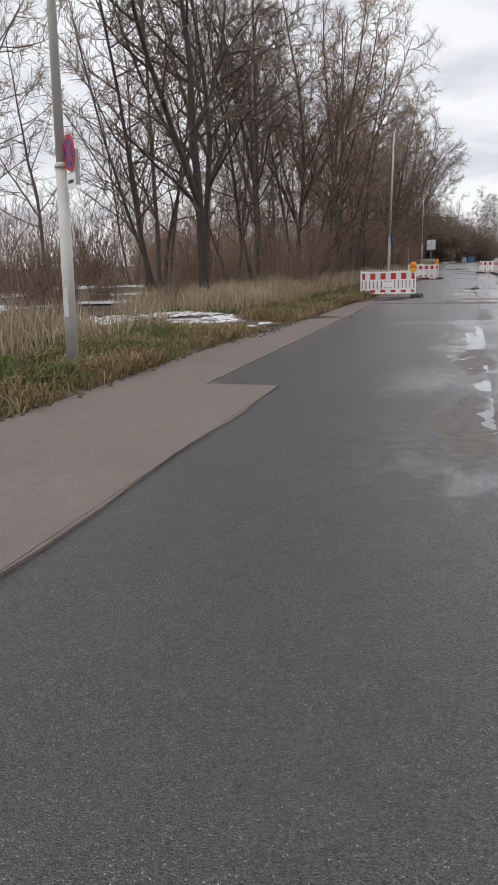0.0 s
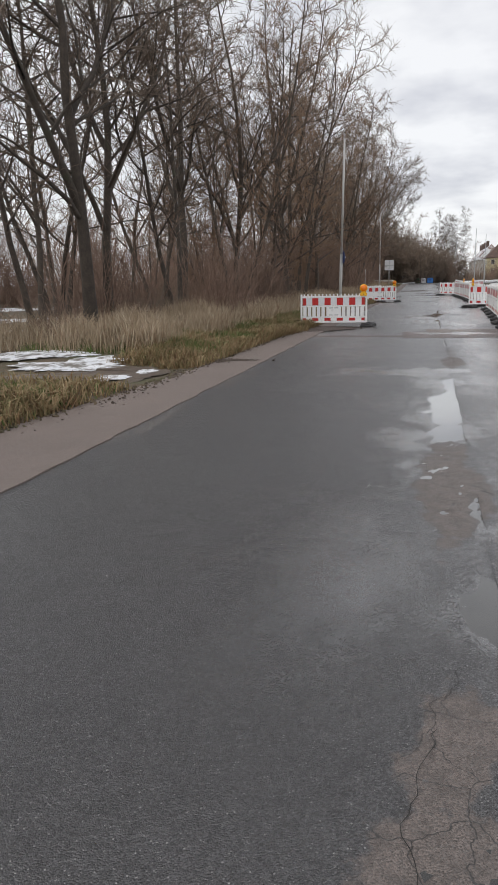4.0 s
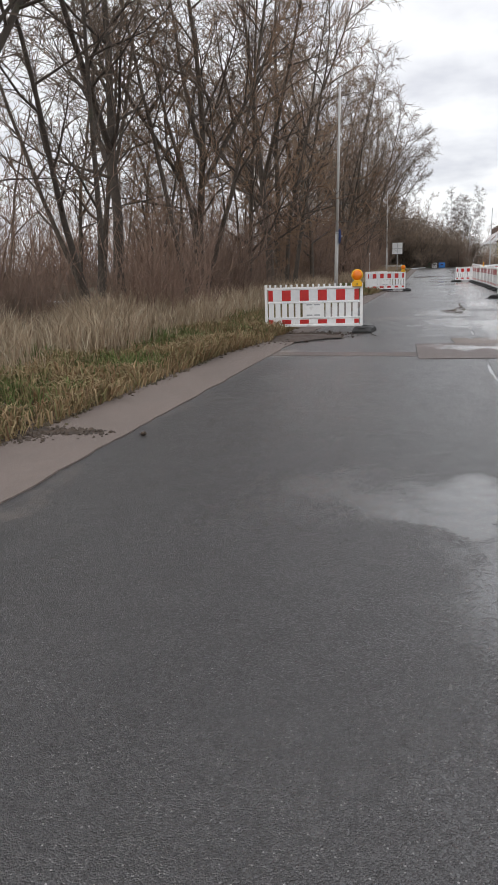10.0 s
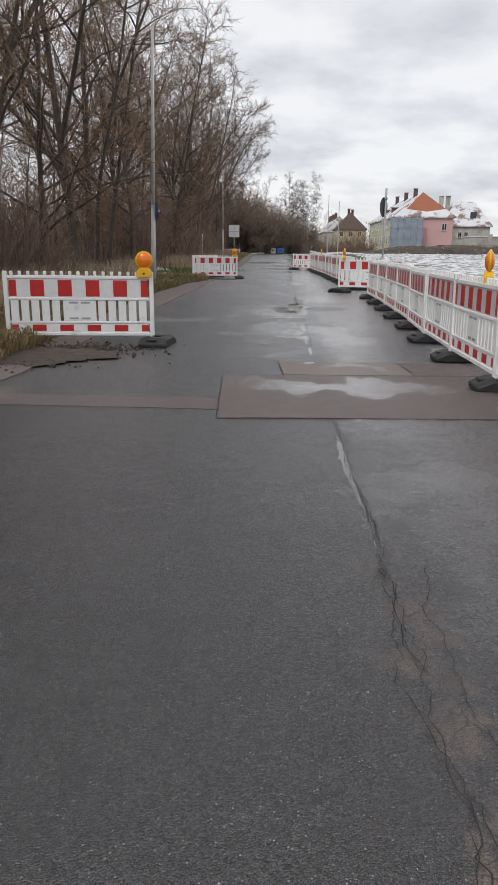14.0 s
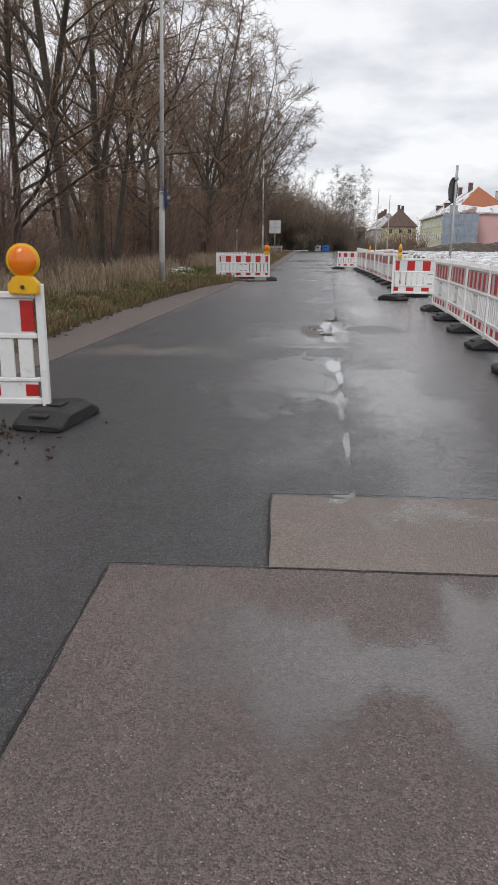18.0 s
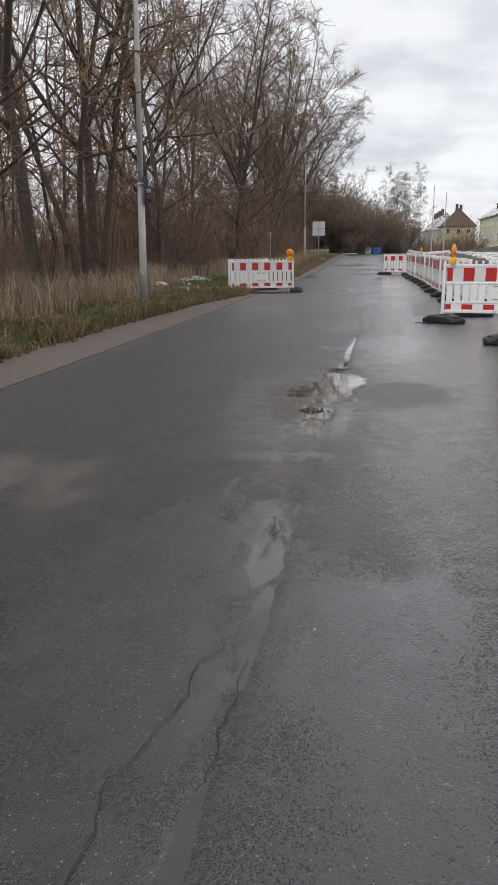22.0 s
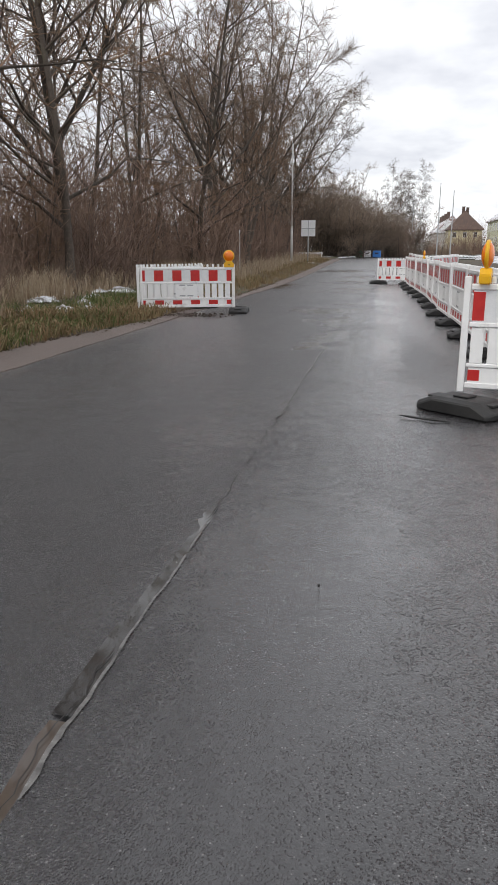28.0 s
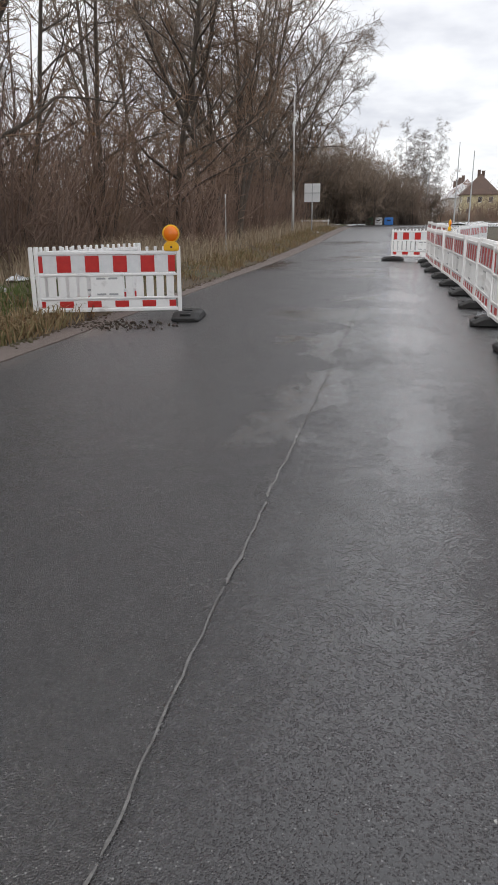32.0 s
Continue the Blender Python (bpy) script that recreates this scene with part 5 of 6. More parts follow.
def add_window(house, x, y, z, w, h, face):
    """A window on a wall that faces -y ('s') or -x ('w')."""
    m = Matrix.Translation((x, y, z)) @ (Matrix.Rotation(radians(-90), 4, "Z") if face == "w" else Matrix.Identity(4))

    def place(bm):
        bmesh.ops.transform(bm, matrix=m, verts=bm.verts)
        return bm

    win = part("window", place(box(-w / 2, w / 2, -0.03, 0.10, 0, h)), "sign_white", house)
    part("pane", place(box(-w / 2 + 0.07, -0.03, -0.045, -0.031, 0.07, h - 0.07)), "window_dark", win)
    part("pane", place(box(0.03, w / 2 - 0.07, -0.045, -0.031, 0.07, h - 0.07)), "window_dark", win)
    part("sill", place(box(-w / 2 - 0.1, w / 2 + 0.1, -0.18, -0.031, -0.08, -0.005)), "stone_wall", win)


def chimney(house, x, y, z0, z1, s=0.7, mt="stone_wall"):
    ch = part("chimney", box(x - s / 2, x + s / 2, y - s / 2, y + s / 2, z0, z1, 0.03), mt, house)
    part("chimney_cap", box(x - s / 2 - 0.08, x + s / 2 + 0.08, y - s / 2 - 0.08, y + s / 2 + 0.08, z1 + 0.005, z1 + 0.12), "stone_wall", ch)


G = 0.6
row = thing("row_house", "long pale green house with snowy roof and pink end wall", "house")
part("wall", box(23.2, 35.2, 169.3, 213, G - 0.5, 7.8), "plaster_green", row, "pale green rendered walls")
part("end_wall", box(23.25, 35.15, 169.0, 169.28, G - 0.5, 7.78), "plaster_pink", row, "pink rendered end wall")
part("roof", roof_mesh(23.2, 35.2, 169, 213, 7.9, 12.9, 4.5, 4.5), "roof_snow", row, "tiled roof half covered with snow")
bmh = bmesh.new()
hv = [bmh.verts.new(p) for p in ((25.6, 169.9, 9.45), (35.45, 168.75, 8.05), (29.25, 173.0, 13.02))]
hv2 = [bmh.verts.new((v.co.x, v.co.y + 0.25, v.co.z - 0.25)) for v in hv]
bmh.faces.new(hv)
bmh.faces.new(list(reversed(hv2)))
for k in range(3):
    bmh.faces.new((hv[k], hv2[k], hv2[(k + 1) % 3], hv[(k + 1) % 3]))
bmesh.ops.recalc_face_normals(bmh, faces=bmh.faces)
part("hip_cover", bmh, "roof_orange", row, "bare orange tiled hip")
for k in range(12):
    for z in (2.0, 5.0):
        add_window(row, 23.2, 172.5 + 3.4 * k, G + z, 1.1, 1.6, "w")
add_window(row, 33.4, 169.0, G + 4.6, 1.0, 1.4, "s")
for yy in (178, 190, 203):
    chimney(row, 28.6, yy, 11.5, 14.0, 0.8, "roof_brown")
for yy in (184, 196):
    dm = part("dormer", box(24.6, 26.6, yy - 0.8, yy + 0.8, 8.6, 10.4), "roof_brown", row)
    part("dormer_roof", box(24.3, 27.0, yy - 1.0, yy + 1.0, 10.405, 10.55), "roof_snow", dm)

scaff = thing("scaffold", "scaffold draped with pale blue netting at a house corner", "scaffold")
for k in range(6):
    x = 22.0 + 6.6 * k / 5
    part("standard", cyl(0.06, 0.06, 7.6, 8, Matrix.Translation((x, 166.72, G - 0.2))), "galvanised", scaff)
for z in (2.0, 4.0, 6.0, 7.6):
    part("ledger", box(21.9, 28.7, 166.6, 166.65, G + z - 0.9, G + z - 0.84), "galvanised", scaff)
    part("deck", box(22.0, 28.6, 167.3, 168.4, G + z - 0.95, G + z - 0.9), "roof_brown", scaff)
for k in range(4):
    x0 = 21.9 + 1.7 * k
    bmn = bmesh.new()
    gv = [[bmn.verts.new((x0 + 1.68 * i / 6, 166.95 + 0.12 * noise.noise((x0 + i * 0.5, j * 0.6, 1)), G + 0.6 + 6.3 * j / 10)) for i in range(7)] for j in range(11)]
    for j in range(10):
        for i in range(6):
            bmn.faces.new((gv[j][i], gv[j][i + 1], gv[j + 1][i + 1], gv[j + 1][i]))
    part("net", bmn, "net_blue", scaff, "pale blue net sheet", True)

small = thing("small_house", "small yellow rendered house with a steep brown hipped roof", "house")
part("wall", box(17.6, 27.4, 258, 270, G - 0.5, 7.4), "plaster_yellow", small)
part("roof", roof_mesh(17.6, 27.4, 258, 270, 7.5, 13.0, 4.4, 4.4), "roof_brown", small)
for xx in (19.4, 22.4, 25.4):
    for z in (1.4, 4.6):
        add_window(small, xx, 258, G + z, 1.1, 1.5, "s")
for yy in (260.5, 264, 267.5):
    for z in (1.4, 4.6):
        add_window(small, 17.6, yy, G + z, 1.1, 1.5, "w")
chimney(small, 22.0, 263, 11.6, 14.1, 0.8, "roof_brown")
chimney(small, 23.3, 264, 11.6, 13.9, 0.8, "roof_brown")

terr = thing("terraced_house", "row of pale houses with snowy roofs behind the small house", "house")
part("wall", box(15.8, 26.5, 290, 345, G - 0.5, 7.4), "plaster_grey", terr)
part("roof", roof_mesh(15.8, 26.5, 290, 345, 7.5, 13.0, 1.0, 1.0), "roof_snow", terr)
for k in range(10):
    for z in (1.4, 4.4):
        add_window(terr, 15.8, 293 + 5.2 * k, G + z, 1.2, 1.6, "w")
for yy in (298, 312, 326, 338):
    chimney(terr, 20.3, yy, 12.0, 14.4, 1.0, "roof_brown")

white = thing("grey_house", "grey white house with a snowy pitched roof", "house")
part("wall", box(37.6, 47.6, 186, 198, G - 0.5, 6.6), "plaster_grey", white)
part("roof", roof_mesh(37.6, 47.6, 186, 198, 6.7, 12.3, 3.0, 3.0, "x"), "roof_snow", white)
for xx in (40.8, 42.2):
    add_window(white, xx, 186, G + 3.4, 0.9, 1.3, "s")
chimney(white, 38.6, 191, 10.5, 13.4, 0.9)
chimney(white, 36.6, 189, 8.5, 13.2, 0.9)
part("skylight", box(43.2, 44.6, 187.4, 187.6, 8.4, 9.8), "window_dark", white)

dark = thing("dark_roof_house", "house with a dark roof, snowy gable and green dormer", "house")
part("wall", box(50.5, 62, 160, 172, G - 0.5, 5.6), "plaster_grey", dark)
part("roof", roof_mesh(50.5, 62, 160, 172, 5.7, 10.6, 0.4, 0.4, "x"), "roof_brown", dark)
part("dormer", box(54.0, 58.5, 158.9, 163, 5.2, 9.0), "roof_green", dark, "green clad dormer")
part("dormer_roof", roof_mesh(54.0, 58.5, 158.9, 163, 9.0, 10.4, 1.0, 1.0, "x", 0.3), "roof_snow", dark)
add_window(dark, 56.2, 158.9, 6.3, 1.6, 1.5, "s")
bmg = bmesh.new()
gvv = [bmg.verts.new(p) for p in ((48.2, 159.5, 3.4), (53.4, 159.5, 3.4), (51.4, 159.5, 9.6))]
gv3 = [bmg.verts.new((v.co.x, v.co.y + 4.0, v.co.z)) for v in gvv]
bmg.faces.new(gvv)
bmg.faces.new(list(reversed(gv3)))
for k in range(3):
    bmg.faces.new((gvv[k], gv3[k], gv3[(k + 1) % 3], gvv[(k + 1) % 3]))
bmesh.ops.recalc_face_normals(bmg, faces=bmg.faces)
part("gable", bmg, "roof_snow", dark, "snow covered gable roof")

gar = thing("garden_wall", "long low rendered wall in front of the houses", "wall")
part("wall", box(33.0, 52.0, 150, 150.4, G - 0.4, 3.6), "stone_wall", gar)
part("coping", box(32.9, 52.1, 149.9, 150.5, 3.605, 3.75), "roof_snow", gar)
part("pier", box(37.2, 38.0, 149.7, 150.7, G - 0.4, 4.1), "stone_wall", gar)

fence2 = thing("railing", "dark metal railing along the raised bank", "railing", m=pose(21.5, 118.0, G))
for k in range(15):
    part("post", box(k * 1.3 - 0.04, k * 1.3 + 0.04, -0.04, 0.04, -0.4, 1.3), "dark_metal", fence2)
for z in (0.35, 0.8, 1.25):
    part("rail", box(-0.1, 18.4, -0.075, -0.043, z, z + 0.07), "dark_metal", fence2)


# ---- trees ----
def tree(name, label, seed, height, lean, stems, limbs, nb, nt, spread_f, r0, twig_mat, bark_mat="bark", droop=0.0, group="bare trees", low=0.2, tw=0.0095, forks=0, leaves=0):
    """A bare tree: tapered stems that may fork into upright leaders, rising limbs, zigzag branches, short twigs, a few dead leaves."""
    rnd = random.Random(seed)
    wood, fine = Tubes(), Tubes()
    leaf_v, leaf_f = [], []
    t = thing(name, label, "tree", group)
    leaders = []
    n = 10
    for s in range(stems):
        a = rnd.uniform(0, 2 * math.pi) if stems == 1 else 2 * math.pi * s / stems + rnd.uniform(-0.4, 0.4)
        out = lean + (0.13 if stems > 1 else 0.0)
        h = height * rnd.uniform(0.88, 1.0)
        base = Vector((0.22 * math.cos(a), 0.22 * math.sin(a), -0.15)) if stems > 1 else Vector((0, 0, -0.15))
        stem = wander(rnd, base, Vector((out * math.cos(a), out * math.sin(a), 1)), h, n, 0.055, 0.03)
        rr = r0 * (0.75 if stems > 1 else 1.0)
        wood.add(stem, [rr * (1.3 if i == 0 else 1) * (1 - 0.95 * (i / n) ** 0.8) + 0.008 for i in range(n + 1)], 7)
        leaders.append((stem, h, rr, low))
        for k in range(forks):
            f = 0.2 + 0.2 * (k + rnd.random()) / forks
            i = int(f * n)
            p = stem[i].lerp(stem[i + 1], f * n - i)
            fa = a + 2.4 * k + rnd.uniform(-0.5, 0.5)
            lead = wander(rnd, p, Vector((0.75 * math.cos(fa), 0.75 * math.sin(fa), 1)), h * (1 - f) * rnd.uniform(0.8, 1.0), n, 0.07, 0.03)
            fr = rr * rnd.uniform(0.42, 0.58)
            wood.add(lead, [fr * (1 - 0.94 * (i / n) ** 0.85) + 0.007 for i in range(n + 1)], 6)
            leaders.append((lead, h * (1 - f), fr, 0.12))
    share = [ld[1] for ld in leaders]
    for stem, h, rr, lo in leaders:
        count = max(5, round(limbs * len(share) ** 0.35 * h / sum(share))) if forks else limbs
        for k in range(count):
            f = lo + (0.98 - lo) * (k + rnd.random()) / count
            i = min(int(f * n), n - 1)
            p = stem[i].lerp(stem[i + 1], f * n - i)
            d = (stem[i + 1] - stem[i]).normalized()
            ln = height * spread_f * (1.1 - 0.75 * f) * rnd.uniform(0.6, 1.2)
            limb = wander(rnd, p, side_way(rnd, d, rnd.uniform(0.6, 1.2)), ln, 6, 0.14, 0.05 - droop)
            lr = min(rr * (1 - f) * 0.4 + 0.014, 0.05 + 0.02 * rnd.random())
            wood.add(limb, [lr * (1 - 0.85 * i2 / 6) for i2 in range(7)], 4)
            for b in range(nb):
                g = 0.1 + 0.9 * (b + rnd.random()) / nb
                i2 = min(int(g * 6), 5)
                q = limb[i2].lerp(limb[i2 + 1], g * 6 - i2)
                d2 = (limb[i2 + 1] - limb[i2]).normalized()
                bl = max(0.55, ln * rnd.uniform(0.22, 0.5) * (1.15 - 0.6 * g))
                br = wander(rnd, q, side_way(rnd, d2, rnd.uniform(0.5, 1.15)), bl, 3, 0.22, 0.05 - droop)
                fine.add(br, [max(0.010, lr * 0.42 * (1 - 0.7 * i3 / 3)) for i3 in range(4)], 3)
                for w in range(nt):
                    g2 = 0.1 + 0.9 * (w + rnd.random()) / nt
                    i3 = min(int(g2 * 3), 2)
                    q2 = br[i3].lerp(br[i3 + 1], g2 * 3 - i3)
                    d3 = (br[i3 + 1] - br[i3]).normalized()
                    e = side_way(rnd, d3, rnd.uniform(0.5, 1.25)) + Vector((0, 0, 0.1 - droop * 3))
                    tip = q2 + e.normalized() * rnd.uniform(0.22, 0.68)
                    fine.add([q2, tip], [tw, 0.003], 3)
                    if rnd.random() < leaves:
                        u = side_way(rnd, e.normalized(), 1.57) * rnd.uniform(0.025, 0.045)
                        v = side_way(rnd, e.normalized(), 2.4) * rnd.uniform(0.06, 0.1)
                        c = len(leaf_v)
                        mid = tip + v * 0.5 + u.cross(v) * 4
                        leaf_v += [tuple(tip), tuple(mid + u), tuple(tip + v), tuple(mid - u)]
                        leaf_f += [(c, c + 1, c + 2), (c, c + 2, c + 3)]
    from_arrays("trunk", wood.v, wood.f, bark_mat, t, True)
    tagged(from_arrays("crown", fine.v, fine.f, twig_mat, t), kind="stuff")
    if leaf_v:
        tagged(from_arrays("dead_leaves", leaf_v, leaf_f, "dead_leaf", t), "withered brown leaves left on the twigs", kind="stuff")
    return t


T1 = "tall bare deciduous tree with a dark trunk at the wood's edge"
kinds = [
    tree("bare_tree", T1, 11, 14.5, 0.05, 1, 27, 10, 8, 0.31, 0.165, "twig", forks=2, low=0.25),
    tree("bare_tree", "tall bare tree forking low into upright limbs", 12, 14.0, 0.08, 1, 27, 10, 8, 0.32, 0.155, "twig", forks=3, low=0.25),
    tree("bare_tree", "bare tree with several stems and reddish twigs", 13, 13.0, 0.05, 3, 14, 8, 7, 0.27, 0.115, "twig_red", leaves=0.05),
    tree("bare_tree", "bare tree with two stems and dense brown twigs", 14, 13.6, 0.06, 2, 17, 9, 7, 0.30, 0.12, "twig", leaves=0.02),
    tree("bare_tree", "slender bare tree with brownish twigs and some dead leaves", 15, 13.0, 0.03, 1, 30, 9, 7, 0.29, 0.095, "twig_red", low=0.1, leaves=0.08),
    tree("bare_tree", "tall bare tree leaning out of the wood", 16, 14.2, 0.16, 1, 28, 10, 8, 0.33, 0.165, "twig", forks=2),
    tree("bare_tree", "bare tree deep in the wood", 17, 13.5, 0.06, 1, 21, 7, 6, 0.31, 0.11, "twig", tw=0.012, forks=1),
    tree("bare_tree", "bare tree with two stems deep in the wood", 18, 12.5, 0.08, 2, 14, 7, 6, 0.28, 0.095, "twig_red", tw=0.012),
    tree("bare_tree", "bare tree with a broad round crown of fine twigs", 29, 14.5, 0.04, 1, 40, 12, 10, 0.37, 0.19, "twig", forks=3, low=0.2, tw=0.008),
]


def shrub(seed, h, n, mat):
    rnd = random.Random(seed)
    tb, tw = Tubes(), Tubes()
    for _ in range(n):
        a = rnd.uniform(0, 2 * math.pi)
        st = Vector((rnd.gauss(0, 0.5), rnd.gauss(0, 0.5), -0.1))
        ln = h * rnd.uniform(0.45, 1.1)
        s = wander(rnd, st, Vector((0.6 * math.cos(a) * rnd.random(), 0.6 * math.sin(a) * rnd.random(), 1)), ln, 2, 0.18, 0.0)
        tb.add(s, [0.015, 0.010, 0.002], 3)
        for _ in range(8):
            g = rnd.uniform(0.12, 0.98)
            i = min(int(g * 2), 1)
            q = s[i].lerp(s[i + 1], g * 2 - i)
            e = side_way(rnd, (s[i + 1] - s[i]).normalized(), rnd.uniform(0.4, 1.1))
            tw.add([q, q + e * rnd.uniform(0.25, 0.9)], [0.009, 0.002], 3)
    t = thing("shrub", "dense leafless brown shrub at the edge of the wood", "shrub", "undergrowth shrubs")
    tagged(from_arrays("stem_clump", tb.v, tb.f, mat, t), kind="stuff")
    tagged(from_arrays("twig_clump", tw.v, tw.f, mat, t), kind="stuff")
    return t


shrubs = [shrub(51, 2.6, 62, "scrub"), shrub(52, 3.4, 70, "scrub"), shrub(53, 2.2, 60, "twig"), shrub(54, 3.0, 66, "scrub")]

rt = random.Random(21)
FIRST = [(-9.8, 18.6, 3, 0.95), (-7.9, 17.6, 5, 1.0), (-9.2, 21.3, 1, 1.0), (-8.4, 25.0, 3, 1.0), (-9.4, 28.2, 0, 1.05), (-8.0, 31.0, 2, 1.05), (-8.8, 33.6, 1, 1.05), (-7.8, 36.6, 4, 1.1), (-7.7, 40.0, 0, 1.05), (-7.6, 43.0, 2, 1.1), (-8.9, 46.3, 0, 1.1), (-7.6, 49.6, 4, 1.15), (-8.8, 52.6, 1, 1.1), (-10.4, 56.0, 3, 1.1), (-9.1, 60.0, 3, 1.15), (-7.6, 63.0, 4, 1.2), (-7.9, 66.9, 1, 1.15), (-7.2, 71.0, 2, 1.2), (-8.0, 75.5, 8, 1.1), (-7.6, 80.5, 3, 1.1), (-8.0, 86.5, 8, 1.05), (-7.9, 91, 2, 1.05), (-7.4, 94.5, 8, 0.85)]
spots = list(FIRST)
for rowx, y0, dy, lo, hi in ((-10.0, 69.0, 5.5, 2, 5), (-12.0, 12.0, 9.5, 2, 5), (-15.5, 8.0, 9.5, 6, 8), (-21.0, 30.0, 11.0, 6, 8)):
    y = y0
    while y < 97:
        spots.append((rowx + rt.uniform(-1.6, 1.6), y + rt.uniform(-1.4, 1.4), rt.randrange(lo, hi), rt.uniform(0.88, 1.1)))
        y += dy
for x, y, k, s in spots:
    if abs(y - 13) < 1.6 and x > -12:
        y += 3.0
    put_thing(kinds[k], pose(x, y, verge_z(x, y) - 0.05, rt.uniform(-3, 3), rt.uniform(-3, 3), rt.uniform(0, 360)) @ Matrix.Scale(s, 4))
y = 4.0
while y < 96:
    for x0, x1 in ((-6.9, -8.6), (-8.6, -10.8), (-10.8, -14.0), (-15.0, -21.0), (-24.0, -30.0)):
        x = rt.uniform(x1, x0)
        yy = y + rt.uniform(-1.1, 1.1)
        if 10.0 < yy < 15.8 and x > -11:
            continue
        if x < -9.0 and abs((yy + 2.6) * 0.5 + x) < 1.1:
            continue
        put_thing(shrubs[rt.randrange(4)], pose(x, yy, verge_z(x, yy) - 0.05, 0, 0, rt.uniform(0, 360)) @ Matrix.Scale(rt.uniform(0.75, 1.25) * (0.68 if x > -8.4 else 0.82 if x > -14.5 else 0.95 if x > -22 else 1.25) * (0.85 + 0.008 * min(yy, 60)), 4))
    y += 2.1
thicket = tree("young_tree", "dense clump of young trees with brown twigs and dead leaves", 19, 8.6, 0.10, 5, 11, 8, 7, 0.20, 0.06, "twig_red", low=0.05, leaves=0.03, group="thicket trees", tw=0.010)
y = 32.0
while y < 84:
    x = rt.uniform(-9.6, -7.6)
    put_thing(thicket, pose(x, y, verge_z(x, y) - 0.05, 0, 0, rt.uniform(0, 360)) @ Matrix.Scale(rt.uniform(0.42, 0.62) + 0.009 * (y - 32), 4))
    y += rt.uniform(3.8, 5.6)


def round_bush(seed, r, h):
    """A big rounded bush: arching stems that fill a dome with fine twigs, on a leaning trunk."""
    rnd = random.Random(seed)
    wood, fine = Tubes(), Tubes()
    trunk = wander(rnd, Vector((-0.4, 0, -0.1)), Vector((0.45, 0, 1)), h * 0.4, 4, 0.1, 0.0)
    wood.add(trunk, [0.17, 0.14, 0.12, 0.1, 0.07], 6)
    for k in range(72):
        a, up = rnd.uniform(0, 2 * math.pi), rnd.uniform(0.0, 1.0)
        out = math.sqrt(1 - up * up)
        tip = Vector((r * out * math.cos(a), r * out * math.sin(a), h * (0.22 + 0.78 * up))) * rnd.uniform(0.8, 1.03)
        root = trunk[rnd.randrange(2, 5)] if k % 2 else Vector((rnd.gauss(0, 0.7), rnd.gauss(0, 0.7), 0))
        way = tip - root
        st = wander(rnd, root, way, way.length * 0.9, 4, 0.14, 0.04)
        wood.add(st, [0.045, 0.035, 0.025, 0.017, 0.006], 3)
        for _ in range(14):
            g = rnd.uniform(0.25, 1.0)
            i = min(int(g * 4), 3)
            q = st[i].lerp(st[i + 1], g * 4 - i)
            e = side_way(rnd, (st[i + 1] - st[i]).normalized(), rnd.uniform(0.4, 1.2))
            ln = rnd.uniform(0.5, 1.1)
            fine.add([q, q + e * ln], [0.014, 0.004], 3)
            for _ in range(5):
                q2 = q + e * ln * rnd.uniform(0.2, 1.0)
                fine.add([q2, q2 + side_way(rnd, e, rnd.uniform(0.5, 1.2)) * rnd.uniform(0.2, 0.5)], [0.011, 0.003], 3)
    t = thing("round_bush", "large rounded leafless bush with dense brown twigs beyond the crossing", "bush", "bushes beyond the crossing")
    from_arrays("trunk", wood.v, wood.f, "bark", t, True)
    tagged(from_arrays("crown", fine.v, fine.f, "twig", t), kind="stuff")
    return t


bush = round_bush(61, 2.7, 6.2)
for x, y, s in ((-2.9, 104.6, 1.0), (-5.4, 106.4, 1.3), (-8.4, 105.6, 1.45), (-11.6, 107.0, 1.4), (-1.3, 109.5, 0.95), (0.5, 112.5, 0.85), (-3.4, 110.0, 1.3), (-7.4, 111.5, 1.5), (2.0, 117.0, 0.85), (-15.0, 108.0, 1.4), (3.8, 124.0, 0.8), (0.0, 119.0, 1.05), (-2.2, 115.0, 1.2), (-5.2, 116.0, 1.5)):
    put_thing(bush, pose(x, y, gz(y) - 0.05, 0, 0, rt.uniform(-40, 40) if s == 1.0 else rt.uniform(0, 360)) @ Matrix.Scale(s, 4))
# far trees beyond the crossing
for x, y, k, s in ((-12, 108, 0, 0.9), (-9, 112, 3, 0.8), (-16, 112, 2, 0.9), (-7, 118, 4, 0.7), (-13, 120, 1, 0.85), (-20, 110, 5, 0.95), (-4.5, 124, 2, 0.62), (-9, 128, 0, 0.75), (-2, 132, 3, 0.6), (1.5, 138, 2, 0.58), (-5, 140, 1, 0.7), (-14, 136, 5, 0.85), (-6, 110, 2, 0.72), (-3.5, 114, 4, 0.66), (-1.5, 120, 2, 0.62), (-5.5, 119, 7, 0.7), (0.5, 127, 7, 0.55), (-3, 128, 4, 0.62), (-8, 115, 7, 0.75), (-11, 117, 2, 0.8), (-1, 140, 7, 0.6), (3.5, 150, 2, 0.6), (6.5, 156, 7, 0.6), (9.5, 160, 2, 0.5)):
    put_thing(kinds[6 + k % 2], pose(x, y, gz(y), 0, 0, rt.uniform(0, 360)) @ Matrix.Scale(s, 4))
for k in range(50):
    x, y = rt.uniform(-22, 3), rt.uniform(109, 142)
    put_thing(shrubs[rt.randrange(4)], pose(x, y, gz(y) - 0.05, 0, 0, rt.uniform(0, 360)) @ Matrix.Scale(rt.uniform(1.1, 1.7) * (0.8 if x > -2 else 1.0), 4))
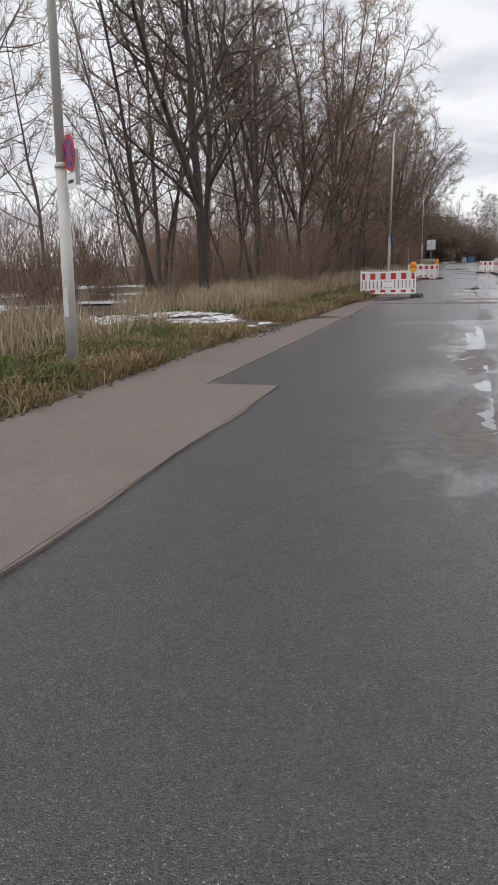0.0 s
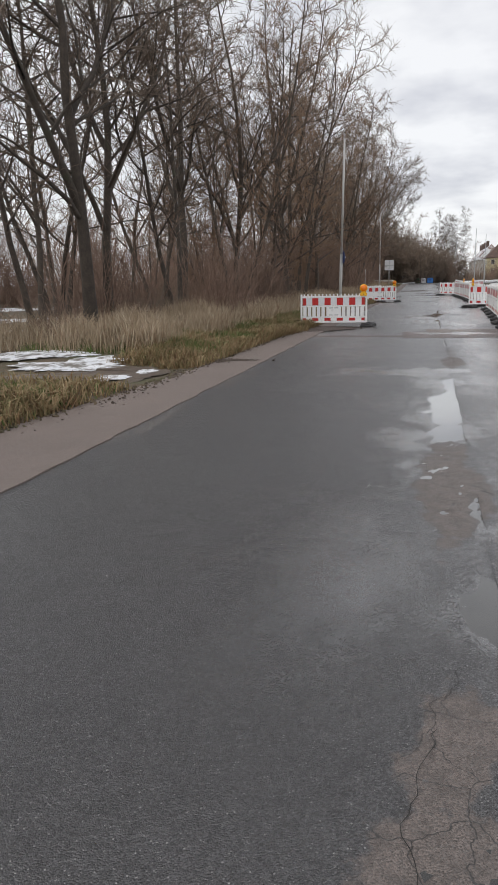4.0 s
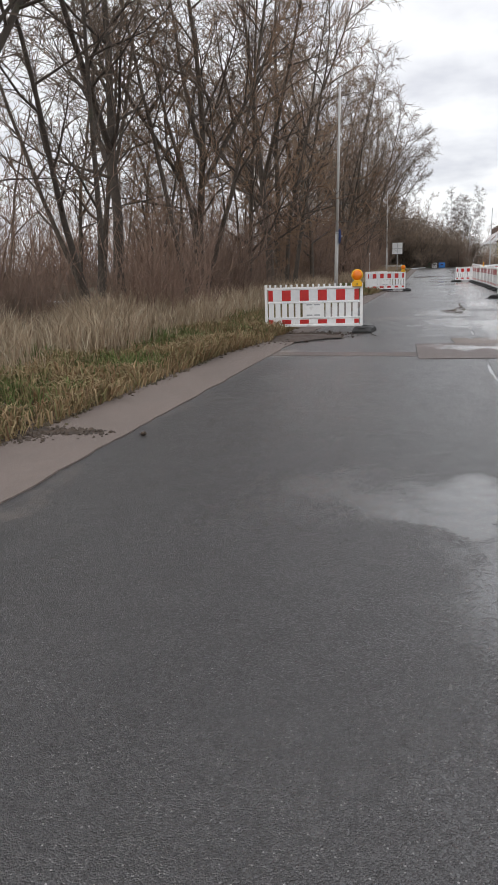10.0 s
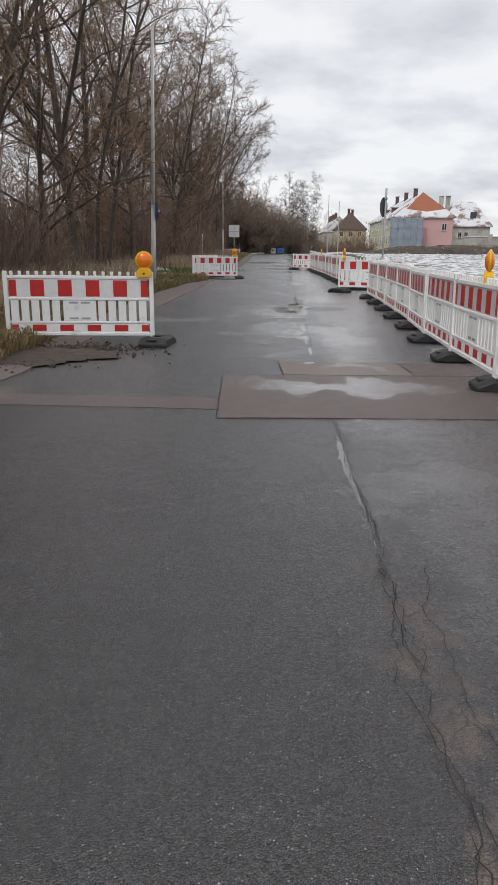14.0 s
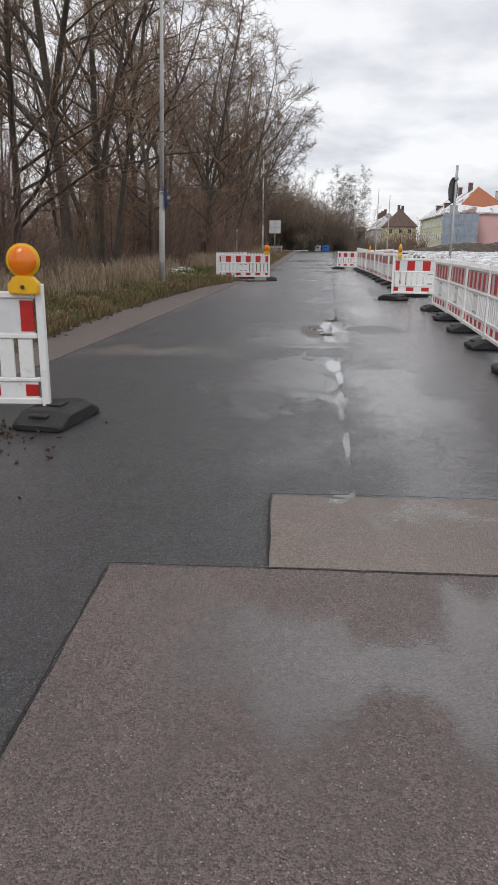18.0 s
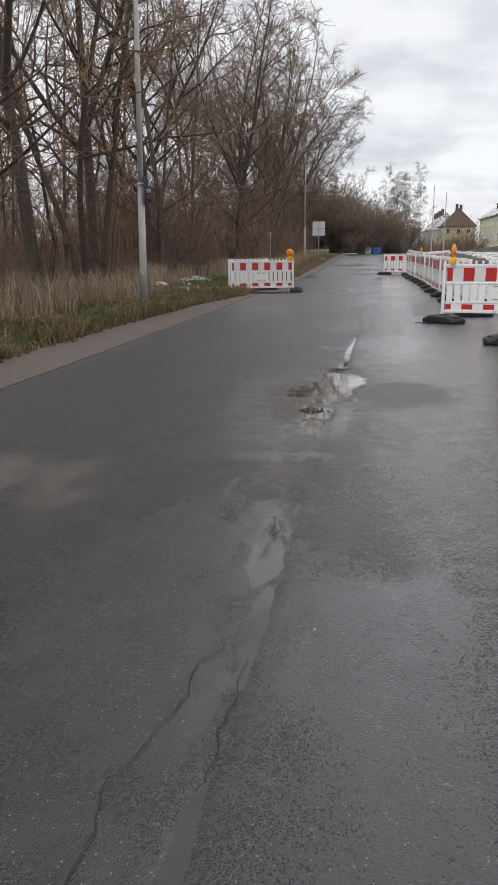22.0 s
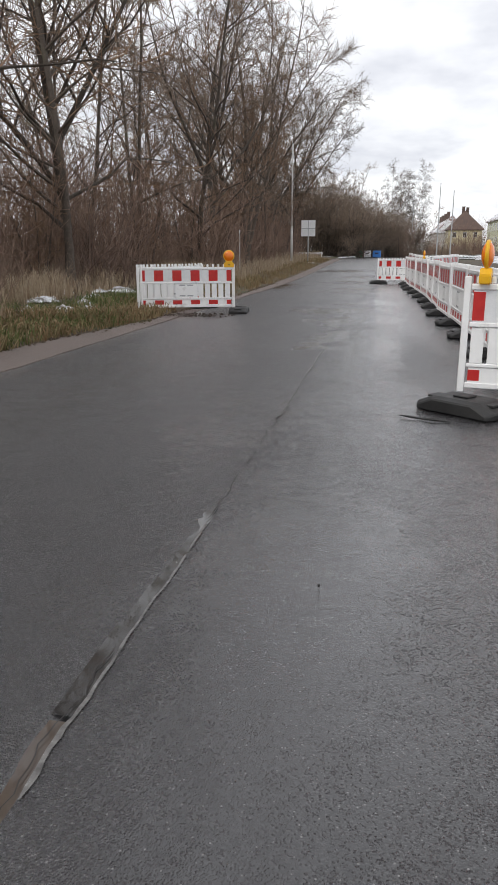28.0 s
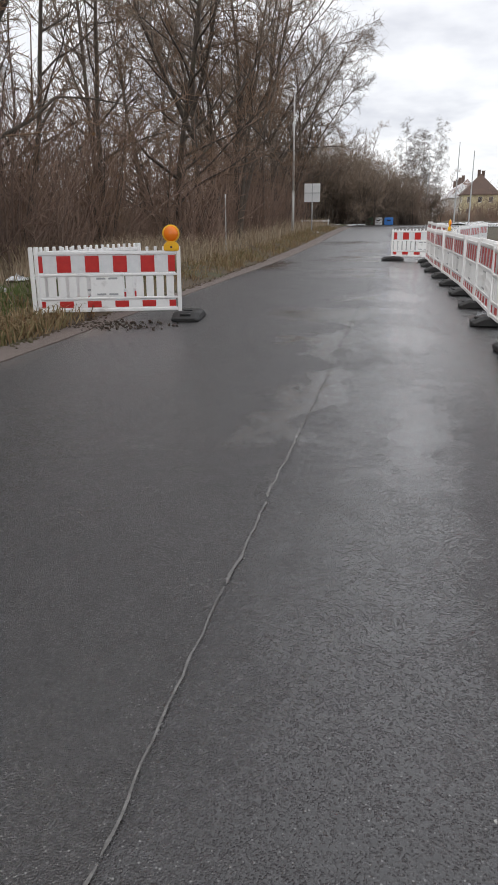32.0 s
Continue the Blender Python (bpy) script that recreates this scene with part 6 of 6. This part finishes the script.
for k in range(8):
    x, y = rt.uniform(-14, -4), rt.uniform(112, 136)
    put_thing(kinds[6 + k % 2], pose(x, y, gz(y) - 0.05, 0, 0, rt.uniform(0, 360)) @ Matrix.Scale(rt.uniform(0.66, 0.82), 4))
for k in range(14):
    x, y = rt.uniform(-70, 8), rt.uniform(146, 215)
    put_thing(kinds[6 + k % 2], pose(x, y, gz(y) - 0.05, 0, 0, rt.uniform(0, 360)) @ Matrix.Scale(rt.uniform(0.75, 1.0) * (0.75 if x > -5 else 1.0), 4))
for k in range(40):
    x, y = rt.uniform(6, 17), rt.uniform(150, 240)
    put_thing(shrubs[rt.randrange(4)], pose(x * (y / 150), y, gz(y) - 0.05, 0, 0, rt.uniform(0, 360)) @ Matrix.Scale(rt.uniform(0.9, 1.5), 4))
birch = tree("birch_tree", "tall bare birch with pale stems and drooping twigs", 31, 13.5, 0.03, 2, 26, 8, 9, 0.19, 0.12, "birch_twig", "pale_bark", 0.12, "birches", low=0.3, tw=0.008)
for x, y, s in ((1.7, 136, 0.95), (3.3, 140, 1.02), (4.3, 144, 0.8), (0.4, 142, 0.72), (2.6, 147, 0.95)):
    put_thing(birch, pose(x, y, gz(y), 0, 0, rt.uniform(0, 360)) @ Matrix.Scale(s, 4))
# shrubs on the bank by the houses
for x, y, s in ((17, 125, 0.8), (18.6, 126, 0.7), (20.5, 122, 0.6), (24, 121, 0.6), (27, 121, 0.5), (31, 121, 0.6), (39, 122, 1.0), (41, 121, 1.2), (43, 123, 1.3), (45, 122, 1.1), (15.5, 150, 0.8), (13, 140, 0.7), (11, 132, 0.6), (9, 126, 0.6), (35.5, 121, 0.7)):
    put_thing(shrubs[rt.randrange(4)], pose(x, y, gz(y) - 0.05, 0, 0, rt.uniform(0, 360)) @ Matrix.Scale(s, 4))
put_thing(kinds[4], pose(38.5, 121, G, 0, 0, 40) @ Matrix.Scale(0.72, 4))


# ---- grass ----
def grass(name, label, areas, count, hmin, hmax, width, mat, seed, lean=0.35):
    rnd = np.random.default_rng(seed)
    w = np.array([a[4] for a in areas], float)
    pick = rnd.choice(len(areas), size=count, p=w / w.sum())
    A = np.array([a[:4] for a in areas], float)[pick]
    x = A[:, 0] + (A[:, 1] - A[:, 0]) * rnd.random(count)
    y = A[:, 2] + (A[:, 3] - A[:, 2]) * rnd.random(count)
    clump = np.array([noise.noise((a * 0.8, b * 0.8, seed)) + 0.5 * noise.noise((a * 2.7, b * 2.7, seed)) for a, b in zip(x, y)])
    keep = clump > rnd.uniform(-0.55, 0.5, count)
    x, y, clump = x[keep], y[keep], clump[keep]
    c = len(x)
    x = x + np.array([edge_verge(b) + 4.38 for b in y]) * np.clip((x + 9.38) / 5, 0, 1)
    z = np.array([verge_z(a, b) for a, b in zip(x, y)]) - 0.02
    h = (hmin + (hmax - hmin) * rnd.random(c) ** 1.5) * (0.75 + 0.5 * np.clip(clump, -0.5, 0.8))
    a = rnd.uniform(0, 2 * np.pi, c)
    l = lean * h * rnd.uniform(0.2, 1.5, c)
    dx, dy = np.cos(a) * l, np.sin(a) * l
    b = rnd.uniform(0, np.pi, c)
    wx, wy = np.cos(b) * width, np.sin(b) * width
    V = np.empty((c, 5, 3))
    V[:, 0] = np.stack([x - wx, y - wy, z], 1)
    V[:, 1] = np.stack([x + wx, y + wy, z], 1)
    V[:, 2] = np.stack([x + dx * 0.35 + wx * 0.8, y + dy * 0.35 + wy * 0.8, z + h * 0.6], 1)
    V[:, 3] = np.stack([x + dx * 0.35 - wx * 0.8, y + dy * 0.35 - wy * 0.8, z + h * 0.6], 1)
    V[:, 4] = np.stack([x + dx, y + dy, z + h * (1 - 0.35 * lean)], 1)
    i = np.arange(c)[:, None] * 5
    quads = (i + np.array([0, 1, 2, 3])).tolist()
    tris = (i + np.array([3, 2, 4])).tolist()
    return tagged(from_arrays(name, V.reshape(-1, 3).tolist(), quads + tris, mat), label, "grass", kind="stuff")


grass("dry_grass", "tall dry yellow-brown grass on the verge", [(-9.5, -6.0, -4, 10.8, 10), (-9.5, -5.6, 14.8, 24, 24), (-9.0, -5.6, 24, 42, 18), (-8.5, -7.0, 42, 52, 5), (-8.5, -5.4, 52, 60, 6), (-8.5, -5.4, 60, 96, 8)], 105000, 0.3, 1.0, 0.0075, "dry_grass", 3, 0.4)
grass("short_grass", "matted dead grass along the road edge", [(-6.0, -4.9, -4, 11.2, 9), (-6.0, -4.9, 13.8, 24, 9), (-6.0, -4.9, 24, 45, 12), (-5.8, -4.42, 45, 90, 10), (-5.0, -4.40, -4, 11.4, 12), (-5.0, -4.40, 13.6, 24, 10), (-5.0, -4.40, 24, 45, 12)], 125000, 0.11, 0.42, 0.0085, "edge_grass", 4, 0.9)
grass("green_grass", "green tufts in the verge", [(-7.0, -4.7, -2, 10.5, 34), (-8.2, -5.4, 14.6, 18.5, 9), (-6.4, -4.6, 14.8, 24, 16), (-6.6, -4.7, 24.5, 40, 14), (-6.6, -5.0, 41, 52, 9), (-5.0, -4.42, 24, 44, 9), (-5.1, -4.42, -3, 11, 9)], 78000, 0.12, 0.40, 0.007, "green_grass", 5, 0.7)
